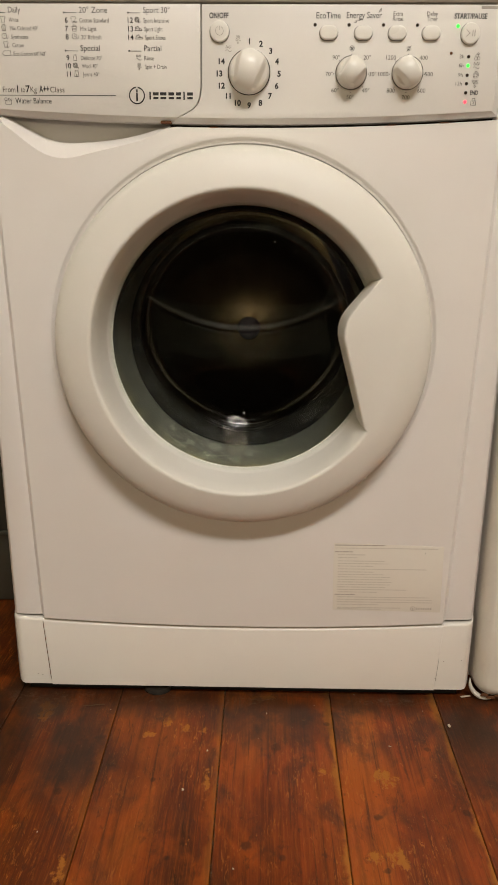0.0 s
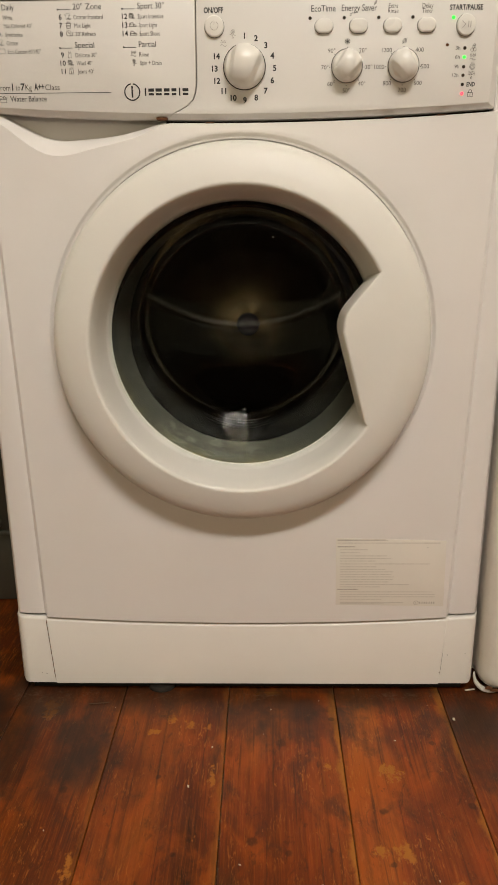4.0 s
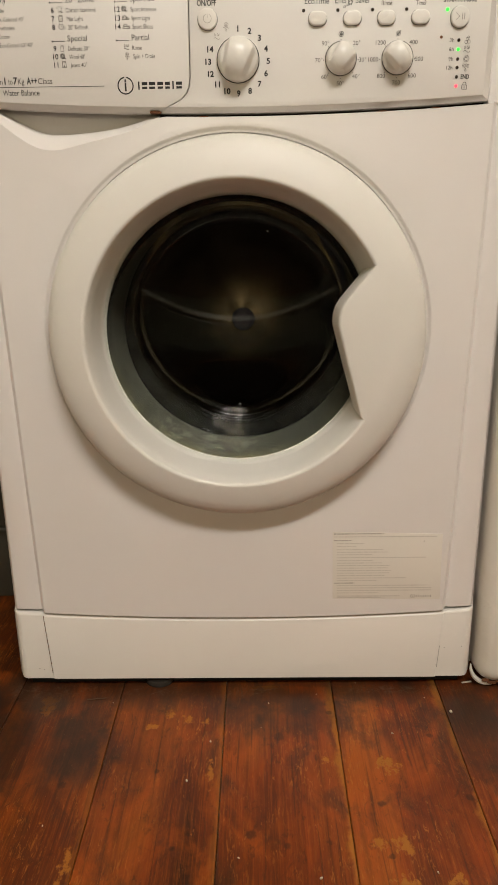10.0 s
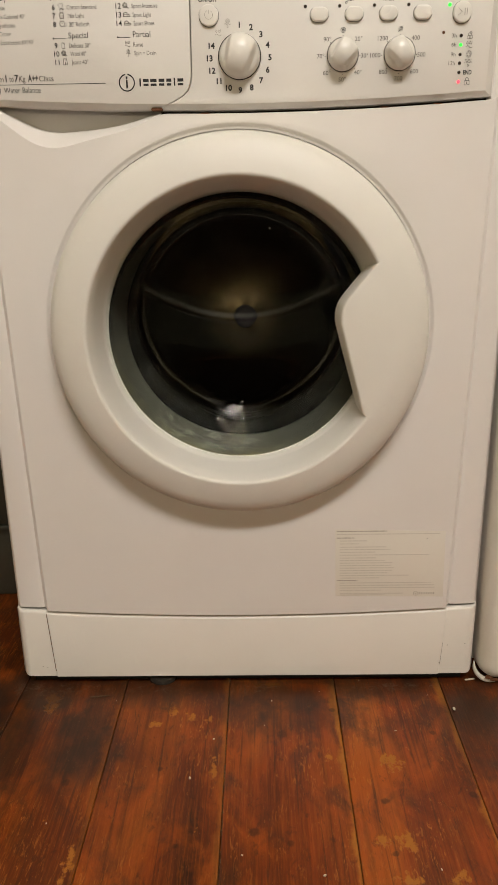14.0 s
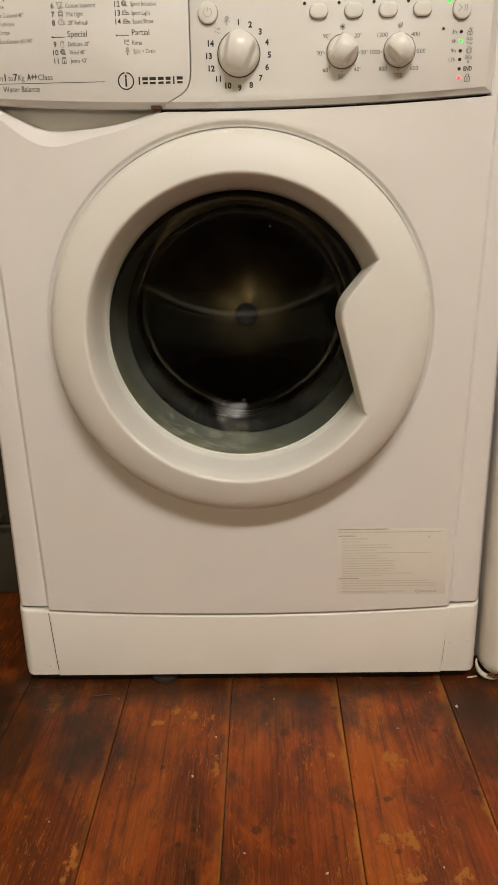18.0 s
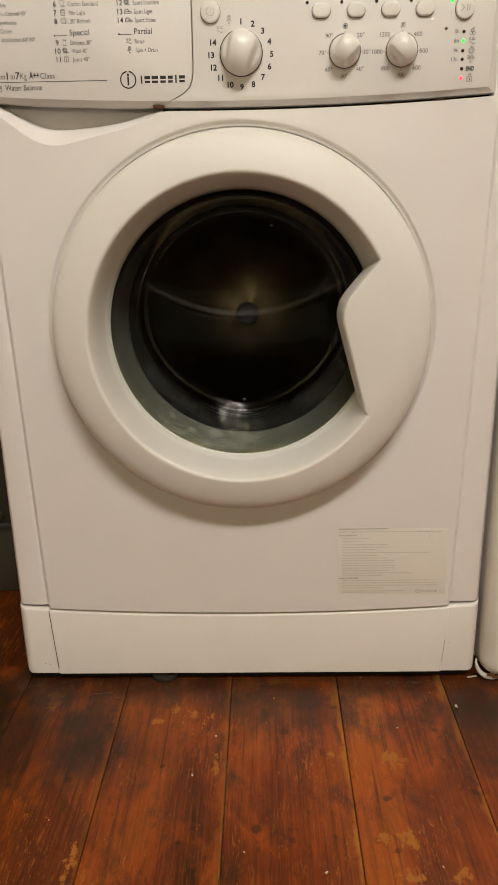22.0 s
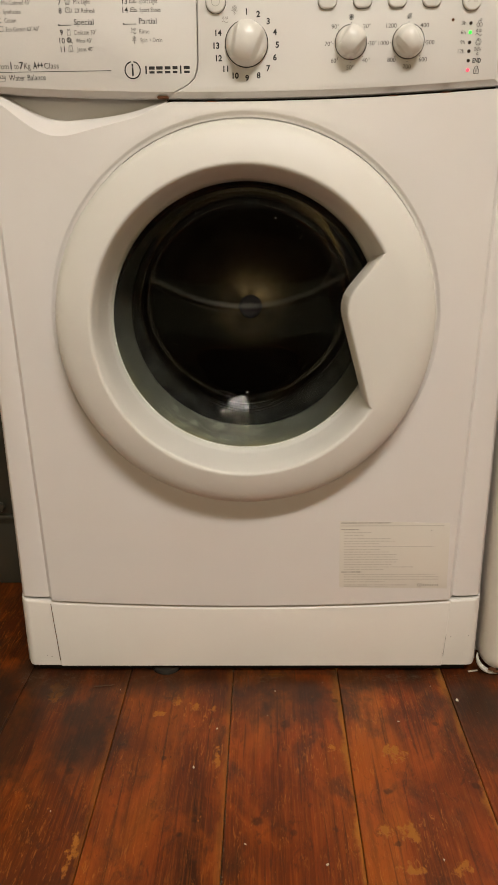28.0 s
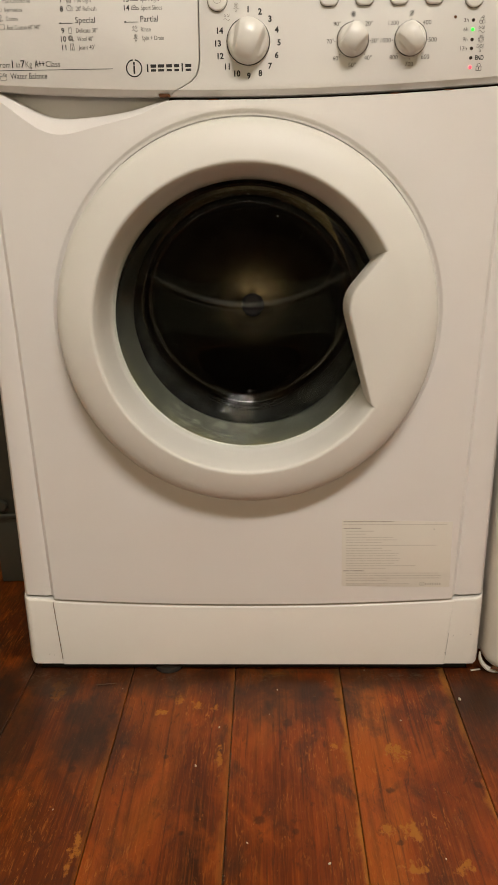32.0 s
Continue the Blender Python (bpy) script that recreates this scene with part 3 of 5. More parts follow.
for s in (-1, 1):
    rows = []
    for k in range(9):
        zk = kick_z(XB) + 0.0026 + (0.7122 - kick_z(XB) - 0.0018) * k / 8
        h = half(zk)
        prof = [(h, YF), (h + 0.0010, -0.0051), (h + 0.0054, 0.0032), (h + 0.0072, 0.0042), (h + 0.0094, 0.0034), (h + 0.0120, 0.0022)] + OUTER
        rows.append([(s * x, y, zk + (curve_z(min(abs(x), 0.28)) - curve_z(XB) if k == 0 else 0)) for x, y in prof])
    strip(rows, front)
    # beside the control panel the strip runs on flat
    strip([[(s * x, y, z) for x, y in [(0.2664, 0.0300), (0.2668, 0.0036), (0.2684, 0.0022), (h + 0.0120, 0.0022)] + OUTER] for z in (0.7122, 0.8185)], front)
front_panel = part("front_panel", front, ENAMEL, washer)

scoop = bmesh.new()
xs = [-0.2602 + (0.2602 - 0.0800) * k / 60 for k in range(61)]
def scoop_y(x):
    return max(0.0, 1 - ((x + 0.165) / 0.105) ** 2)
strip([[(x, YF, top_z(x)) for x in xs],
       [(x, YF + 0.0010, top_z(x) + 0.0012) for x in xs],
       [(x, YF + 0.004 + 0.010 * scoop_y(x), max(top_z(x) + 0.0016, on(SCOOP_IN, x))) for x in xs],
       [(x, YF + 0.0055 + 0.011 * scoop_y(x), max(top_z(x) + 0.002, on(SCOOP_IN, x)) + 0.0014) for x in xs],
       [(x, 0.020 + 0.004 * scoop_y(x), max(top_z(x) + 0.003, on(SCOOP_IN, x)) + 0.0035) for x in xs], [(x, 0.0275, 0.74) for x in xs]], scoop)
part("finger_scoop", scoop, ENAMEL, front_panel, "smoothly hollowed finger scoop")
part("rust_mark", plate(rounded(-0.0840, 0.7074, 0.0058, 0.0013, 0.0012), -0.0026, 0.004, 0.0005), RUST, front_panel, "reddish rust stain")
for x in (-0.033, 0.155, 0.21):
    part("rust_mark", plate(rounded(x, 0.7022 + curve_z(x), 0.0045, 0.0006, 0.0005, 3), -0.0048, 0.0, 0.0003), RUST, front_panel, "reddish rust stain")
part("gap_shadow", box(-0.082, 0.266, 0.0165, 0.019, 0.690, 0.73), GAP, front_panel)

# control panel and detergent drawer
PY = -0.006


def panel_plate(crease, outer, y):
    """A moulded fascia: a flat face within its crease, then a chamfer down to the outer edge."""
    bm = bmesh.new()
    loops = [[(x, 0.016, z) for x, z in outer], [(x, y + 0.0085, z) for x, z in outer], [(x, y + 0.0078, z) for x, z in inset(outer, 0.0004)],
             [(x, y + 0.0011, z) for x, z in crease], [(x, y + 0.0003, z) for x, z in inset(crease, 0.0005)], [(x, y, z) for x, z in inset(crease, 0.0014)]]
    strip(loops, bm, wrap=True)
    bm.verts.ensure_lookup_table()
    n = len(crease)
    bm.faces.new([bm.verts[k] for k in range(n)][::-1])
    bm.faces.new([bm.verts[k] for k in range(len(bm.verts) - n, len(bm.verts))])
    return bm


def low_edge(x0, x1, z, n):
    """The curved lower line of the fascia from x0 to x1."""
    return [(x0 + (x1 - x0) * k / n, z + curve_z(x0 + (x1 - x0) * k / n)) for k in range(n + 1)]


JOINT = [(-0.0655, 0.7140), (-0.0560, 0.7190), (-0.0500, 0.7245), (-0.0472, 0.7315), (-0.0460, 0.7400), (-0.0452, 0.8178)]
CREASE, LOWER = 0.7105, 0.7062
face = [(x + 0.0005, z) for x, z in JOINT[::-1]] + low_edge(-0.0715, 0.2585, CREASE, 40) + [(0.2592, 0.7400), (0.2602, 0.8178)]
rim = [(x + 0.0005, z) for x, z in JOINT[::-1]] + low_edge(-0.0790, 0.2660, LOWER, 40) + [(0.2667, 0.7400), (0.2667, 0.8182)]
panel = part("control_panel", panel_plate(face, rim, PY), PLASTIC, washer, "white control panel with black print")
face = low_edge(-0.2585, -0.0722, CREASE, 30) + [(x - 0.0005, z) for x, z in JOINT] + [(-0.2602, 0.8178), (-0.2592, 0.7400)]
rim = low_edge(-0.2660, -0.0797, LOWER, 30) + [(x - 0.0005, z) for x, z in JOINT] + [(-0.2667, 0.8182), (-0.2667, 0.7400)]
drawer = part("detergent_drawer", panel_plate(face, rim, PY - 0.0005), PLASTIC, washer, "white drawer front printed with programmes")
part("panel_backing", box(-0.262, 0.262, 0.0285, 0.032, 0.706, 0.82), GAP, panel)
part("worktop", box(-W - 0.001, W + 0.001, -0.010, 0.546, 0.8198, 0.850, 0.004, 3), PLASTIC, washer)

# plinth
pl = bmesh.new()
cols = sorted({round(s * x, 5) for s in (-1, 1) for x in [0.0284 * k for k in range(9)] + [0.2460, 0.2590, 0.2600, 0.2720] + [0.2880 + 0.013 * math.sin(math.pi / 2 * k / 10) for k in range(11)]})


def plinth_y(x):
    e = max(0.0, (abs(x) - 0.2880) / 0.013)
    step = 0.0 if abs(x) < 0.2595 else 0.0018
    return -0.004 + step + 0.0175 * (1 - math.sqrt(max(0.0, 1 - e * e)))


def lean(x, fz):
    """The end seams of the plinth run inwards towards the floor."""
    return x - math.copysign(0.0058 * (1 - min(fz, 1.0)), x) if 0.25 < abs(x) < 0.27 else x


rows = []
for k, (fz, dy) in enumerate(((0.0, 0.012), (0.0, 0.0025), (0.004, 0.0), (0.965, 0.0), (0.988, 0.0008), (1.0, 0.0024), (1.006, 0.0055), (1.006, 0.012))):
    rows.append([(lean(x, fz), plinth_y(x) + dy, 0.0148 + 0.006 * max(0, (abs(x) - 0.2925) / 0.0085) ** 3 + (kick_z(min(abs(x), 0.285)) - 0.0163) * min(fz, 1.0) + (0.0004 if fz > 1 else 0)) for x in cols])
strip(rows, pl)
for s in (-1, 1):
    strip([[(s * W, 0.009, 0.016), (s * W, 0.06, 0.016)], [(s * W, 0.009, 0.1125), (s * W, 0.06, 0.1125)]], pl)
plinth = part("plinth", pl, PLINTH_PLASTIC, washer)
# black sheets stand in for the shade behind and below the plinth
part("plinth_shade", box(-W + 0.004, W - 0.004, 0.012, 0.016, 0.014, 0.118), SHADE_BLACK, washer)
part("base_shade", box(-0.288, 0.288, 0.0095, 0.53, 0.0012, 0.0146), SHADE_BLACK, washer)
for s, w, lo, hi in ((-1, 0.0004, 0.024, 0.109), (1, 0.00025, 0.030, 0.062)):
    xa, xb = (lean(s * 0.2595, (z - 0.013) / 0.098) for z in (lo, hi))
    part("seam", strip([[(xa - w, y, lo), (xa + w, y, lo)] if q == 0 else [(xb - w, y, hi), (xb + w, y, hi)] for y, q in ((0.001, 0), (-0.0043, 0), (-0.0043, 1), (0.001, 1))]), RUST if s < 0 else PRINT_FAINT, plinth)
for x, z in ((0.2635, 0.058), (0.2865, 0.060), (0.2540, 0.033), (-0.272, 0.030), (-0.266, 0.0285)):
    part("scuff", box(x - 0.0006, x + 0.0006, plinth_y(x) - 0.0002, plinth_y(x) + 0.001, z - 0.0005, z + 0.0005), PRINT_FAINT, plinth)
foot = lathe([(0.0, 0.0), (0.020, 0.0), (0.0205, 0.003), (0.019, 0.007), (0.012, 0.009), (0.009, 0.014), (0.0, 0.014)], seg=40)
for x, y in ((-0.115, 0.016), (0.26, 0.05), (-0.26, 0.48), (0.26, 0.48)):
    ob = part("foot", foot.copy(), FOOT_PLASTIC, washer)
    ob.matrix_basis = pose(x, y, 0.0005, 90)
foot.free()

# ---- door
chord = [(0.1478, 0.5508), (0.1385, 0.5400), (0.1275, 0.5262), (0.1180, 0.5140), (0.1135, 0.5060), (0.1112, 0.4965), (0.1110, 0.4870), (0.1128, 0.4790), (0.1200, 0.4510), (0.1290, 0.4165), (0.1374, 0.3838)]
fine = []
for p, q in zip(chord, chord[1:]):
    fine += [(p[0] + (q[0] - p[0]) * k / 12, p[1] + (q[1] - p[1]) * k / 12) for k in range(12)]
fine.append(chord[-1])
polar = sorted((math.atan2(z - CZ, x - CX), math.hypot(x - CX, z - CZ)) for x, z in fine)
A1, A0 = polar[0][0], polar[-1][0]
CREST = 0.1672


def crest(a):
    """Radius of the ring's inner crest: the grip cuts across it."""
    if a < A1 or a > A0:
        return CREST
    return min(CREST, float(np.interp(a, [p[0] for p in polar], [p[1] for p in polar])))


def door_profile(a):
    rc = crest(a)
    f = max(0.0, min(1.0, (CREST - rc) / 0.004))
    pts = [(0.1536, 0.006), (0.1557, -0.001), (0.1561, -0.0034), (0.15635, -0.0040), (0.1566, -0.0056)]
    pts += [(0.1608 * (1 - f) + (rc - 0.0050) * f, -0.030 * (1 - f) - 0.0120 * f), (0.1618 * (1 - f) + (rc - 0.0044) * f, -0.0370 * (1 - f) - 0.0280 * f)]
    pts += [(rc - 0.0026, -0.0462), (rc - 0.0015, -0.0490), (rc - 0.0006, -0.0500), (rc + 0.0006, -0.0505), (rc + 0.0016, -0.0507)]
    pts += [(max(0.1705, rc + 0.0024), -0.0504), (0.1800, -0.0486), (0.1930, -0.0448), (0.2012, -0.0410), (0.2062, -0.0370), (0.2090, -0.0320), (0.2106, -0.0255), (0.2120, -0.0160), (0.2124, -0.0060), (0.2090, 0.007), (0.1536, 0.008)]
    return pts


def sector(a, b, n):
    rows = []
    for k in range(n + 1):
        t = a + (b - a) * k / n
        rows.append([(CX + r * math.cos(t), y, CZ + r * math.sin(t)) for r, y in door_profile(t)])
    return strip(rows)


door = part("door", sector(A0 - 1e-4, A1 + 2 * math.pi + 1e-4, 200), DOOR_PLASTIC, washer, "thick white plastic door ring")
part("handle", sector(A1 - 2e-4, A0 + 2e-4, 150), DOOR_PLASTIC, door, "broad angular grip plate")


# glass bowl: its end is bent along a smiling ridge and a level line
def steps(off):
    """Three fine moulded steps round the foot of the wall, then the corner."""
    r, y, out = 0.1361, 0.0840, []
    out.append((r - off, y))
    for run in (0.0046, 0.0040, 0.0034):
        for turn in (28, 30, 32, 34, 36):
            r, y = r - 0.00028 * math.cos(radians(turn)), y + 0.00028 * math.sin(radians(turn))
            out.append((r - off, y))
        r, y = r - 0.25 * run, y + 0.97 * run
        out.append((r - off, y - off * (y - 0.084) / 0.022))
    for q in (0.35, 0.62, 0.82):
        out.append((r - off + (0.1225 - r) * q ** 1.8, y - off * 0.62 + (0.1058 - y - off * 0.38) * (1 - (1 - q) ** 1.8)))
    return out


def bowl(off):
    pts = []
    seg = 160
    moulded = steps(off)
    y0, y1 = moulded[0][1], 0.1058 - off
    smooth_r = [0.1225 - off + 0.0136 * (1 - min(1.0, max(0.0, (y - y0) / (y1 - y0))) ** 2.4) ** (1 / 2.4) for r, y in moulded]
    prof = [(0.1566 - off * 0.6, 0.001), (0.1532 - off, 0.012), (0.1485 - off, 0.032), (0.1430 - off, 0.055), (0.1375 - off, 0.078), *moulded, (0.1225 - off, 0.1058 - off)]
    rows = []
    first = prof.index(moulded[0])
    for i, (r, y) in enumerate(prof):
        plain_r = smooth_r[i - first] if first <= i < first + len(moulded) else r
        rows.append([(plain_r + (r - plain_r) * max(0.0, -math.sin(2 * math.pi * k / seg)) ** 10, y, 2 * math.pi * k / seg) for k in range(seg)])
    last = 0.1225 - off
    for i in range(1, 46):
        r = last * (1 - i / 46) ** 0.9
        rows.append([(r, 0.1064 - off - 0.0006 * (r / last) ** 8, 2 * math.pi * k / seg) for k in range(seg)])
    out = []
    for row in rows:
        line = []
        for r, y, a in row:
            egg = 1 - 0.10 * max(0.0, min(1.0, (y - 0.02) / 0.08)) * max(0.0, math.sin(a + math.pi)) ** 1.2 * (1 - 0.9 * max(0.0, math.sin(a + math.pi)) ** 10)
            x, z = CX + r * egg * math.cos(a), CZ + 0.004 * y / 0.1 + r * egg * math.sin(a)
            if y > 0.09:
                arc_z = 0.4775 + 0.0285 * ((x - CX) / 0.107) ** 2
                d = arc_z - z
                y += 0.00025 * math.exp(-(d / 0.0050) ** 2) - 0.00015 * math.exp(-((d - 0.009) / 0.004) ** 2)
                if d > 0:
                    y -= 0.012 * min(d, 0.05)
            line.append((x, y, z))
        out.append(line)
    return out


gb = bmesh.new()
outer, inner_s = bowl(0.0), bowl(0.0045)
strip(outer, gb, wrap=True)
gb.faces.new([v for v in list(gb.verts)[-160:]])
n0 = len(gb.verts)
strip(inner_s, gb, wrap=True)
gb.verts.ensure_lookup_table()
gb.faces.new([gb.verts[i] for i in range(len(gb.verts) - 160, len(gb.verts))])
for k in range(160):
    j = (k + 1) % 160
    gb.faces.new((gb.verts[k], gb.verts[j], gb.verts[n0 + j], gb.verts[n0 + k]))
glass = part("glass_bowl", gb, GLASS, door, "deep dark glass bowl with a curved ridge")
glass.visible_shadow = False

for x, y, z, r in ((0.0356, 0.1008, 0.5847, 0.0011), (-0.0020, 0.1000, 0.3650, 0.0012), (0.0710, 0.1008, 0.5810, 0.0009), (0.062, 0.1008, 0.574, 0.0006)):
    db = bmesh.new()
    bmesh.ops.create_icosphere(db, subdivisions=2, radius=r, matrix=Matrix.Translation((x, y, z)))
    part("droplet", db, DROPLET, glass)

# door seal behind the glass
seal_prof = [(0.1640, 0.011), (0.1600, 0.006), (0.1572, 0.010), (0.1562, 0.030), (0.1545, 0.046), (0.1520, 0.060), (0.1490, 0.072), (0.1480, 0.080), (0.1520, 0.090), (0.1700, 0.100), (0.2300, 0.104)]
seal = part("door_seal", lathe(seal_prof, CX, CZ, 128), GASKET, washer, "grey-green rubber door seal, darker inside")

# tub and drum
# tub and drum wall carry the inner darkness in their near-black colour
part("tub", lathe([(0.150, 0.100), (0.262, 0.101), (0.262, 0.400), (0.0, 0.402)], 0.0, 0.4470, 64), TUB_SHADED, washer)
DRUM_AT = (0.0, 0.0, 0.4485)
drum = part("drum", lathe([(0.172, 0.110), (0.176, 0.106), (0.228, 0.110), (0.236, 0.118), (0.236, 0.350), (0.228, 0.362)], 0, 0, 96), DRUM_SHADED, washer, "turning stainless steel drum")
drum.location = DRUM_AT
bk = bmesh.new()
rows = []
for r in [0.0185 + (0.229 - 0.0185) * k / 40 for k in range(41)]:
    row = []
    for k in range(180):
        a = 2 * math.pi * k / 180
        lobe = math.cos(3 * a)
        f = max(0.0, min(1.0, (r - 0.03) / 0.03)) * max(0.0, min(1.0, (0.21 - r) / 0.03))
        row.append((r * math.cos(a), 0.352 - 0.0160 * math.exp(-r / 0.045) * (1 + 0.16 * lobe) - 0.0007 * lobe * f, r * math.sin(a)))
    rows.append(row)
strip(rows, bk, wrap=True)
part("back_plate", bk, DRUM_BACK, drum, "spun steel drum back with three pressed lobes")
part("hub", lathe([(0.0, 0.334), (0.010, 0.3345), (0.0150, 0.336), (0.0174, 0.339), (0.0190, 0.356)], 0, 0, 48), HUB_STEEL, drum, "dark round drum hub")
for k in range(3):
    pb = bmesh.new()
    n = 10
    rows = []
    for i in range(13):
        y = 0.125 + 0.225 * i / 12
        h = 0.058 * math.sin(math.pi * (0.12 + 0.76 * i / 12)) ** 0.6
        rows.append([((-0.030 + 0.060 * j / n), y, 0.2355 - h * math.sin(math.pi * j / n) ** 0.7) for j in range(n + 1)])
    ob = part("paddle", strip(rows, pb), DRUM_SHADED, drum)
    ob.rotation_euler = (0, radians(60 + 120 * k), 0)


# ---- controls
def dial(name, x, z, r, height, turn, parent, label):
    """A moulded knob: round skirt, domed grip with two flats."""
    bm = bmesh.new()
    seg, rad = 72, 26
    rows = [[(r * 1.07 * math.cos(2 * math.pi * k / seg), 0.0, r * 1.07 * math.sin(2 * math.pi * k / seg)) for k in range(seg)],
            [(r * 1.05 * math.cos(2 * math.pi * k / seg), -0.0016, r * 1.05 * math.sin(2 * math.pi * k / seg)) for k in range(seg)],
            [(r * 1.0 * math.cos(2 * math.pi * k / seg), -0.0020, r * 1.0 * math.sin(2 * math.pi * k / seg)) for k in range(seg)]]
    ct, st = math.cos(radians(turn)), math.sin(radians(turn))
    for i in range(rad):
        q = 1 - i / rad
        row = []
        for k in range(seg):
            a = 2 * math.pi * k / seg
            px, pz = r * q * math.cos(a), r * q * math.sin(a)
            u = px * ct + pz * st
            v = -px * st + pz * ct
            h = height * (0.34 + 0.66 * math.sqrt(max(0.0, 1 - q * q)))
            flat = height * 0.42 * math.sqrt(max(0.0, 1 - q ** 6)) + 0.0005
            w = r * (0.48 + 0.11 * v / r)
            t = max(0.0, min(1.0, (abs(u) - w) / (0.24 * r)))
            t = t * t * (3 - 2 * t)
            row.append((px, -(0.002 + (h * (1 - t) + min(h, flat) * t) * min(1.0, 0.35 + 6 * (1 - q))), pz))
        rows.append(row)
    strip(rows, bm, wrap=True)
    bm.verts.ensure_lookup_table()
    bm.faces.new([bm.verts[j] for j in range(len(bm.verts) - seg, len(bm.verts))])
    part("dial_gap", lathe([(r * 0.9, PY - 0.0024), (r * 1.035, PY - 0.0024), (r * 1.04, PY - 0.001), (r * 1.04, PY + 0.001)], x, z, 64), GAP, parent)
    ob = part(name, bm, KNOB_PLASTIC, parent, label)
    ob.location = (x, PY, z)
    return ob


dial("programme_dial", 0.0040, 0.7548, 0.0212, 0.024, -18, panel, "large white programme dial")
dial("temperature_knob", 0.1094, 0.7546, 0.0156, 0.0195, -38, panel, "white temperature knob")
dial("spin_knob", 0.1672, 0.7546, 0.0156, 0.0195, 38, panel, "white spin speed knob")


def button(name, x, z, hx, hz, r, label):
    part("button_gap", plate(rounded(x, z, hx + 0.0004, hz + 0.0004, r + 0.0004), PY - 0.0003, PY + 0.002, 0.0002), GAP, panel)
    return part(name, plate(rounded(x, z, hx, hz, r), PY - 0.0034, PY + 0.002, 0.0014), KNOB_PLASTIC, panel, label)


on_button = button("power_button", -0.0264, 0.7924, 0.0098, 0.0100, 0.0097, "round white power button")
for x in (0.0850, 0.1201, 0.1546, 0.1890):
    button("option_button", x, 0.7915, 0.0092, 0.0066, 0.0064, "oval white option button")
start_button = button("start_button", 0.2286, 0.7911, 0.0092, 0.0100, 0.0091, "oval white start button")


def led(x, z, material, label, r=0.0017):
    part("indicator_light", lathe([(0, PY - 0.0012), (r * 0.7, PY - 0.0010), (r, PY - 0.0002), (r, PY + 0.002)], x, z, 16), material, panel, label)


for x in (0.0709, 0.1054, 0.1403, 0.1747):
    led(x, 0.7990, LED_OFF, "unlit indicator")
led(0.2159, 0.7982, LED_GREEN, "lit green indicator", 0.0018)
for z, mat, lab in ((0.7703, LED_OFF, "unlit indicator"), (0.7620, LED_GREEN, "lit green indicator"), (0.7530, LED_OFF, "unlit indicator"),
                    (0.7451, LED_OFF, "unlit indicator"), (0.7365, LED_OFF, "unlit indicator"), (0.7279, LED_RED, "lit red indicator")):
    led(0.2292, z, mat, lab)
part("rust_spot", lathe([(0, PY - 0.0005), (0.0012, PY - 0.0004), (0.0015, PY)], 0.2112, 0.7734, 12), RUST, panel, "small rust spot")


# ---- print
def lettering(text, x, z, width, height, parent, material=PRINT, anchor="left", bold=0.0, y=PY - 0.0002, name="printed_text"):
    """Words in the built-in font, fitted to a width and a cap height; z is their middle."""
    cu = bpy.data.curves.new("lettering", "FONT")
    cu.body, cu.resolution_u, cu.offset = text, 3, bold
    tmp = bpy.data.objects.new("lettering", cu)
    scene.collection.objects.link(tmp)
    me = bpy.data.meshes.new_from_object(tmp.evaluated_get(bpy.context.evaluated_depsgraph_get()))
    bpy.data.objects.remove(tmp)
    bpy.data.curves.remove(cu)
    co = np.array([v.co for v in me.vertices])
    lo, hi = co.min(0), co.max(0)
    sx = width / (hi[0] - lo[0]) if width else height / 0.69
    sy = height / 0.69
    start = x - (0 if anchor == "left" else (hi[0] - lo[0]) * sx / 2)
    for v in me.vertices:
        v.co = (start + (v.co.x - lo[0]) * sx, y, z + (v.co.y - 0.345) * sy)
    me.materials.clear()
    me.materials.append(material)
    ob = new(name, me)
    ob.parent = parent
    return ob


def ribbon(points, w, bm, y, closed=False):
    pts = [Vector(p) for p in points]
    if closed:
        pts.append(pts[0])
    for a, b in zip(pts, pts[1:]):
        d = (b - a)
        if d.length < 1e-7:
            continue
        d.normalize()
        nrm = Vector((-d.y, d.x)) * w / 2
        a2, b2 = a - d * w * 0.3, b + d * w * 0.3
        bm.faces.new([bm.verts.new((p.x, y, p.y)) for p in (a2 + nrm, a2 - nrm, b2 - nrm, b2 + nrm)])


def circle(cx, cz, r, n=20, a0=0, a1=360):
    return [(cx + r * math.cos(radians(a0 + (a1 - a0) * k / n)), cz + r * math.sin(radians(a0 + (a1 - a0) * k / n))) for k in range(n + 1)]


def wave(x0, x1, z, amp, n=14, turns=1.0):
    return [(x0 + (x1 - x0) * k / n, z + amp * math.sin(2 * math.pi * turns * k / n)) for k in range(n + 1)]


SHIRT = [(-0.5, -0.9), (0.5, -0.9), (0.5, 0.3), (0.85, 0.3), (0.85, 0.8), (0.3, 0.95), (0, 0.8), (-0.3, 0.95), (-0.85, 0.8), (-0.85, 0.3), (-0.5, 0.3)]


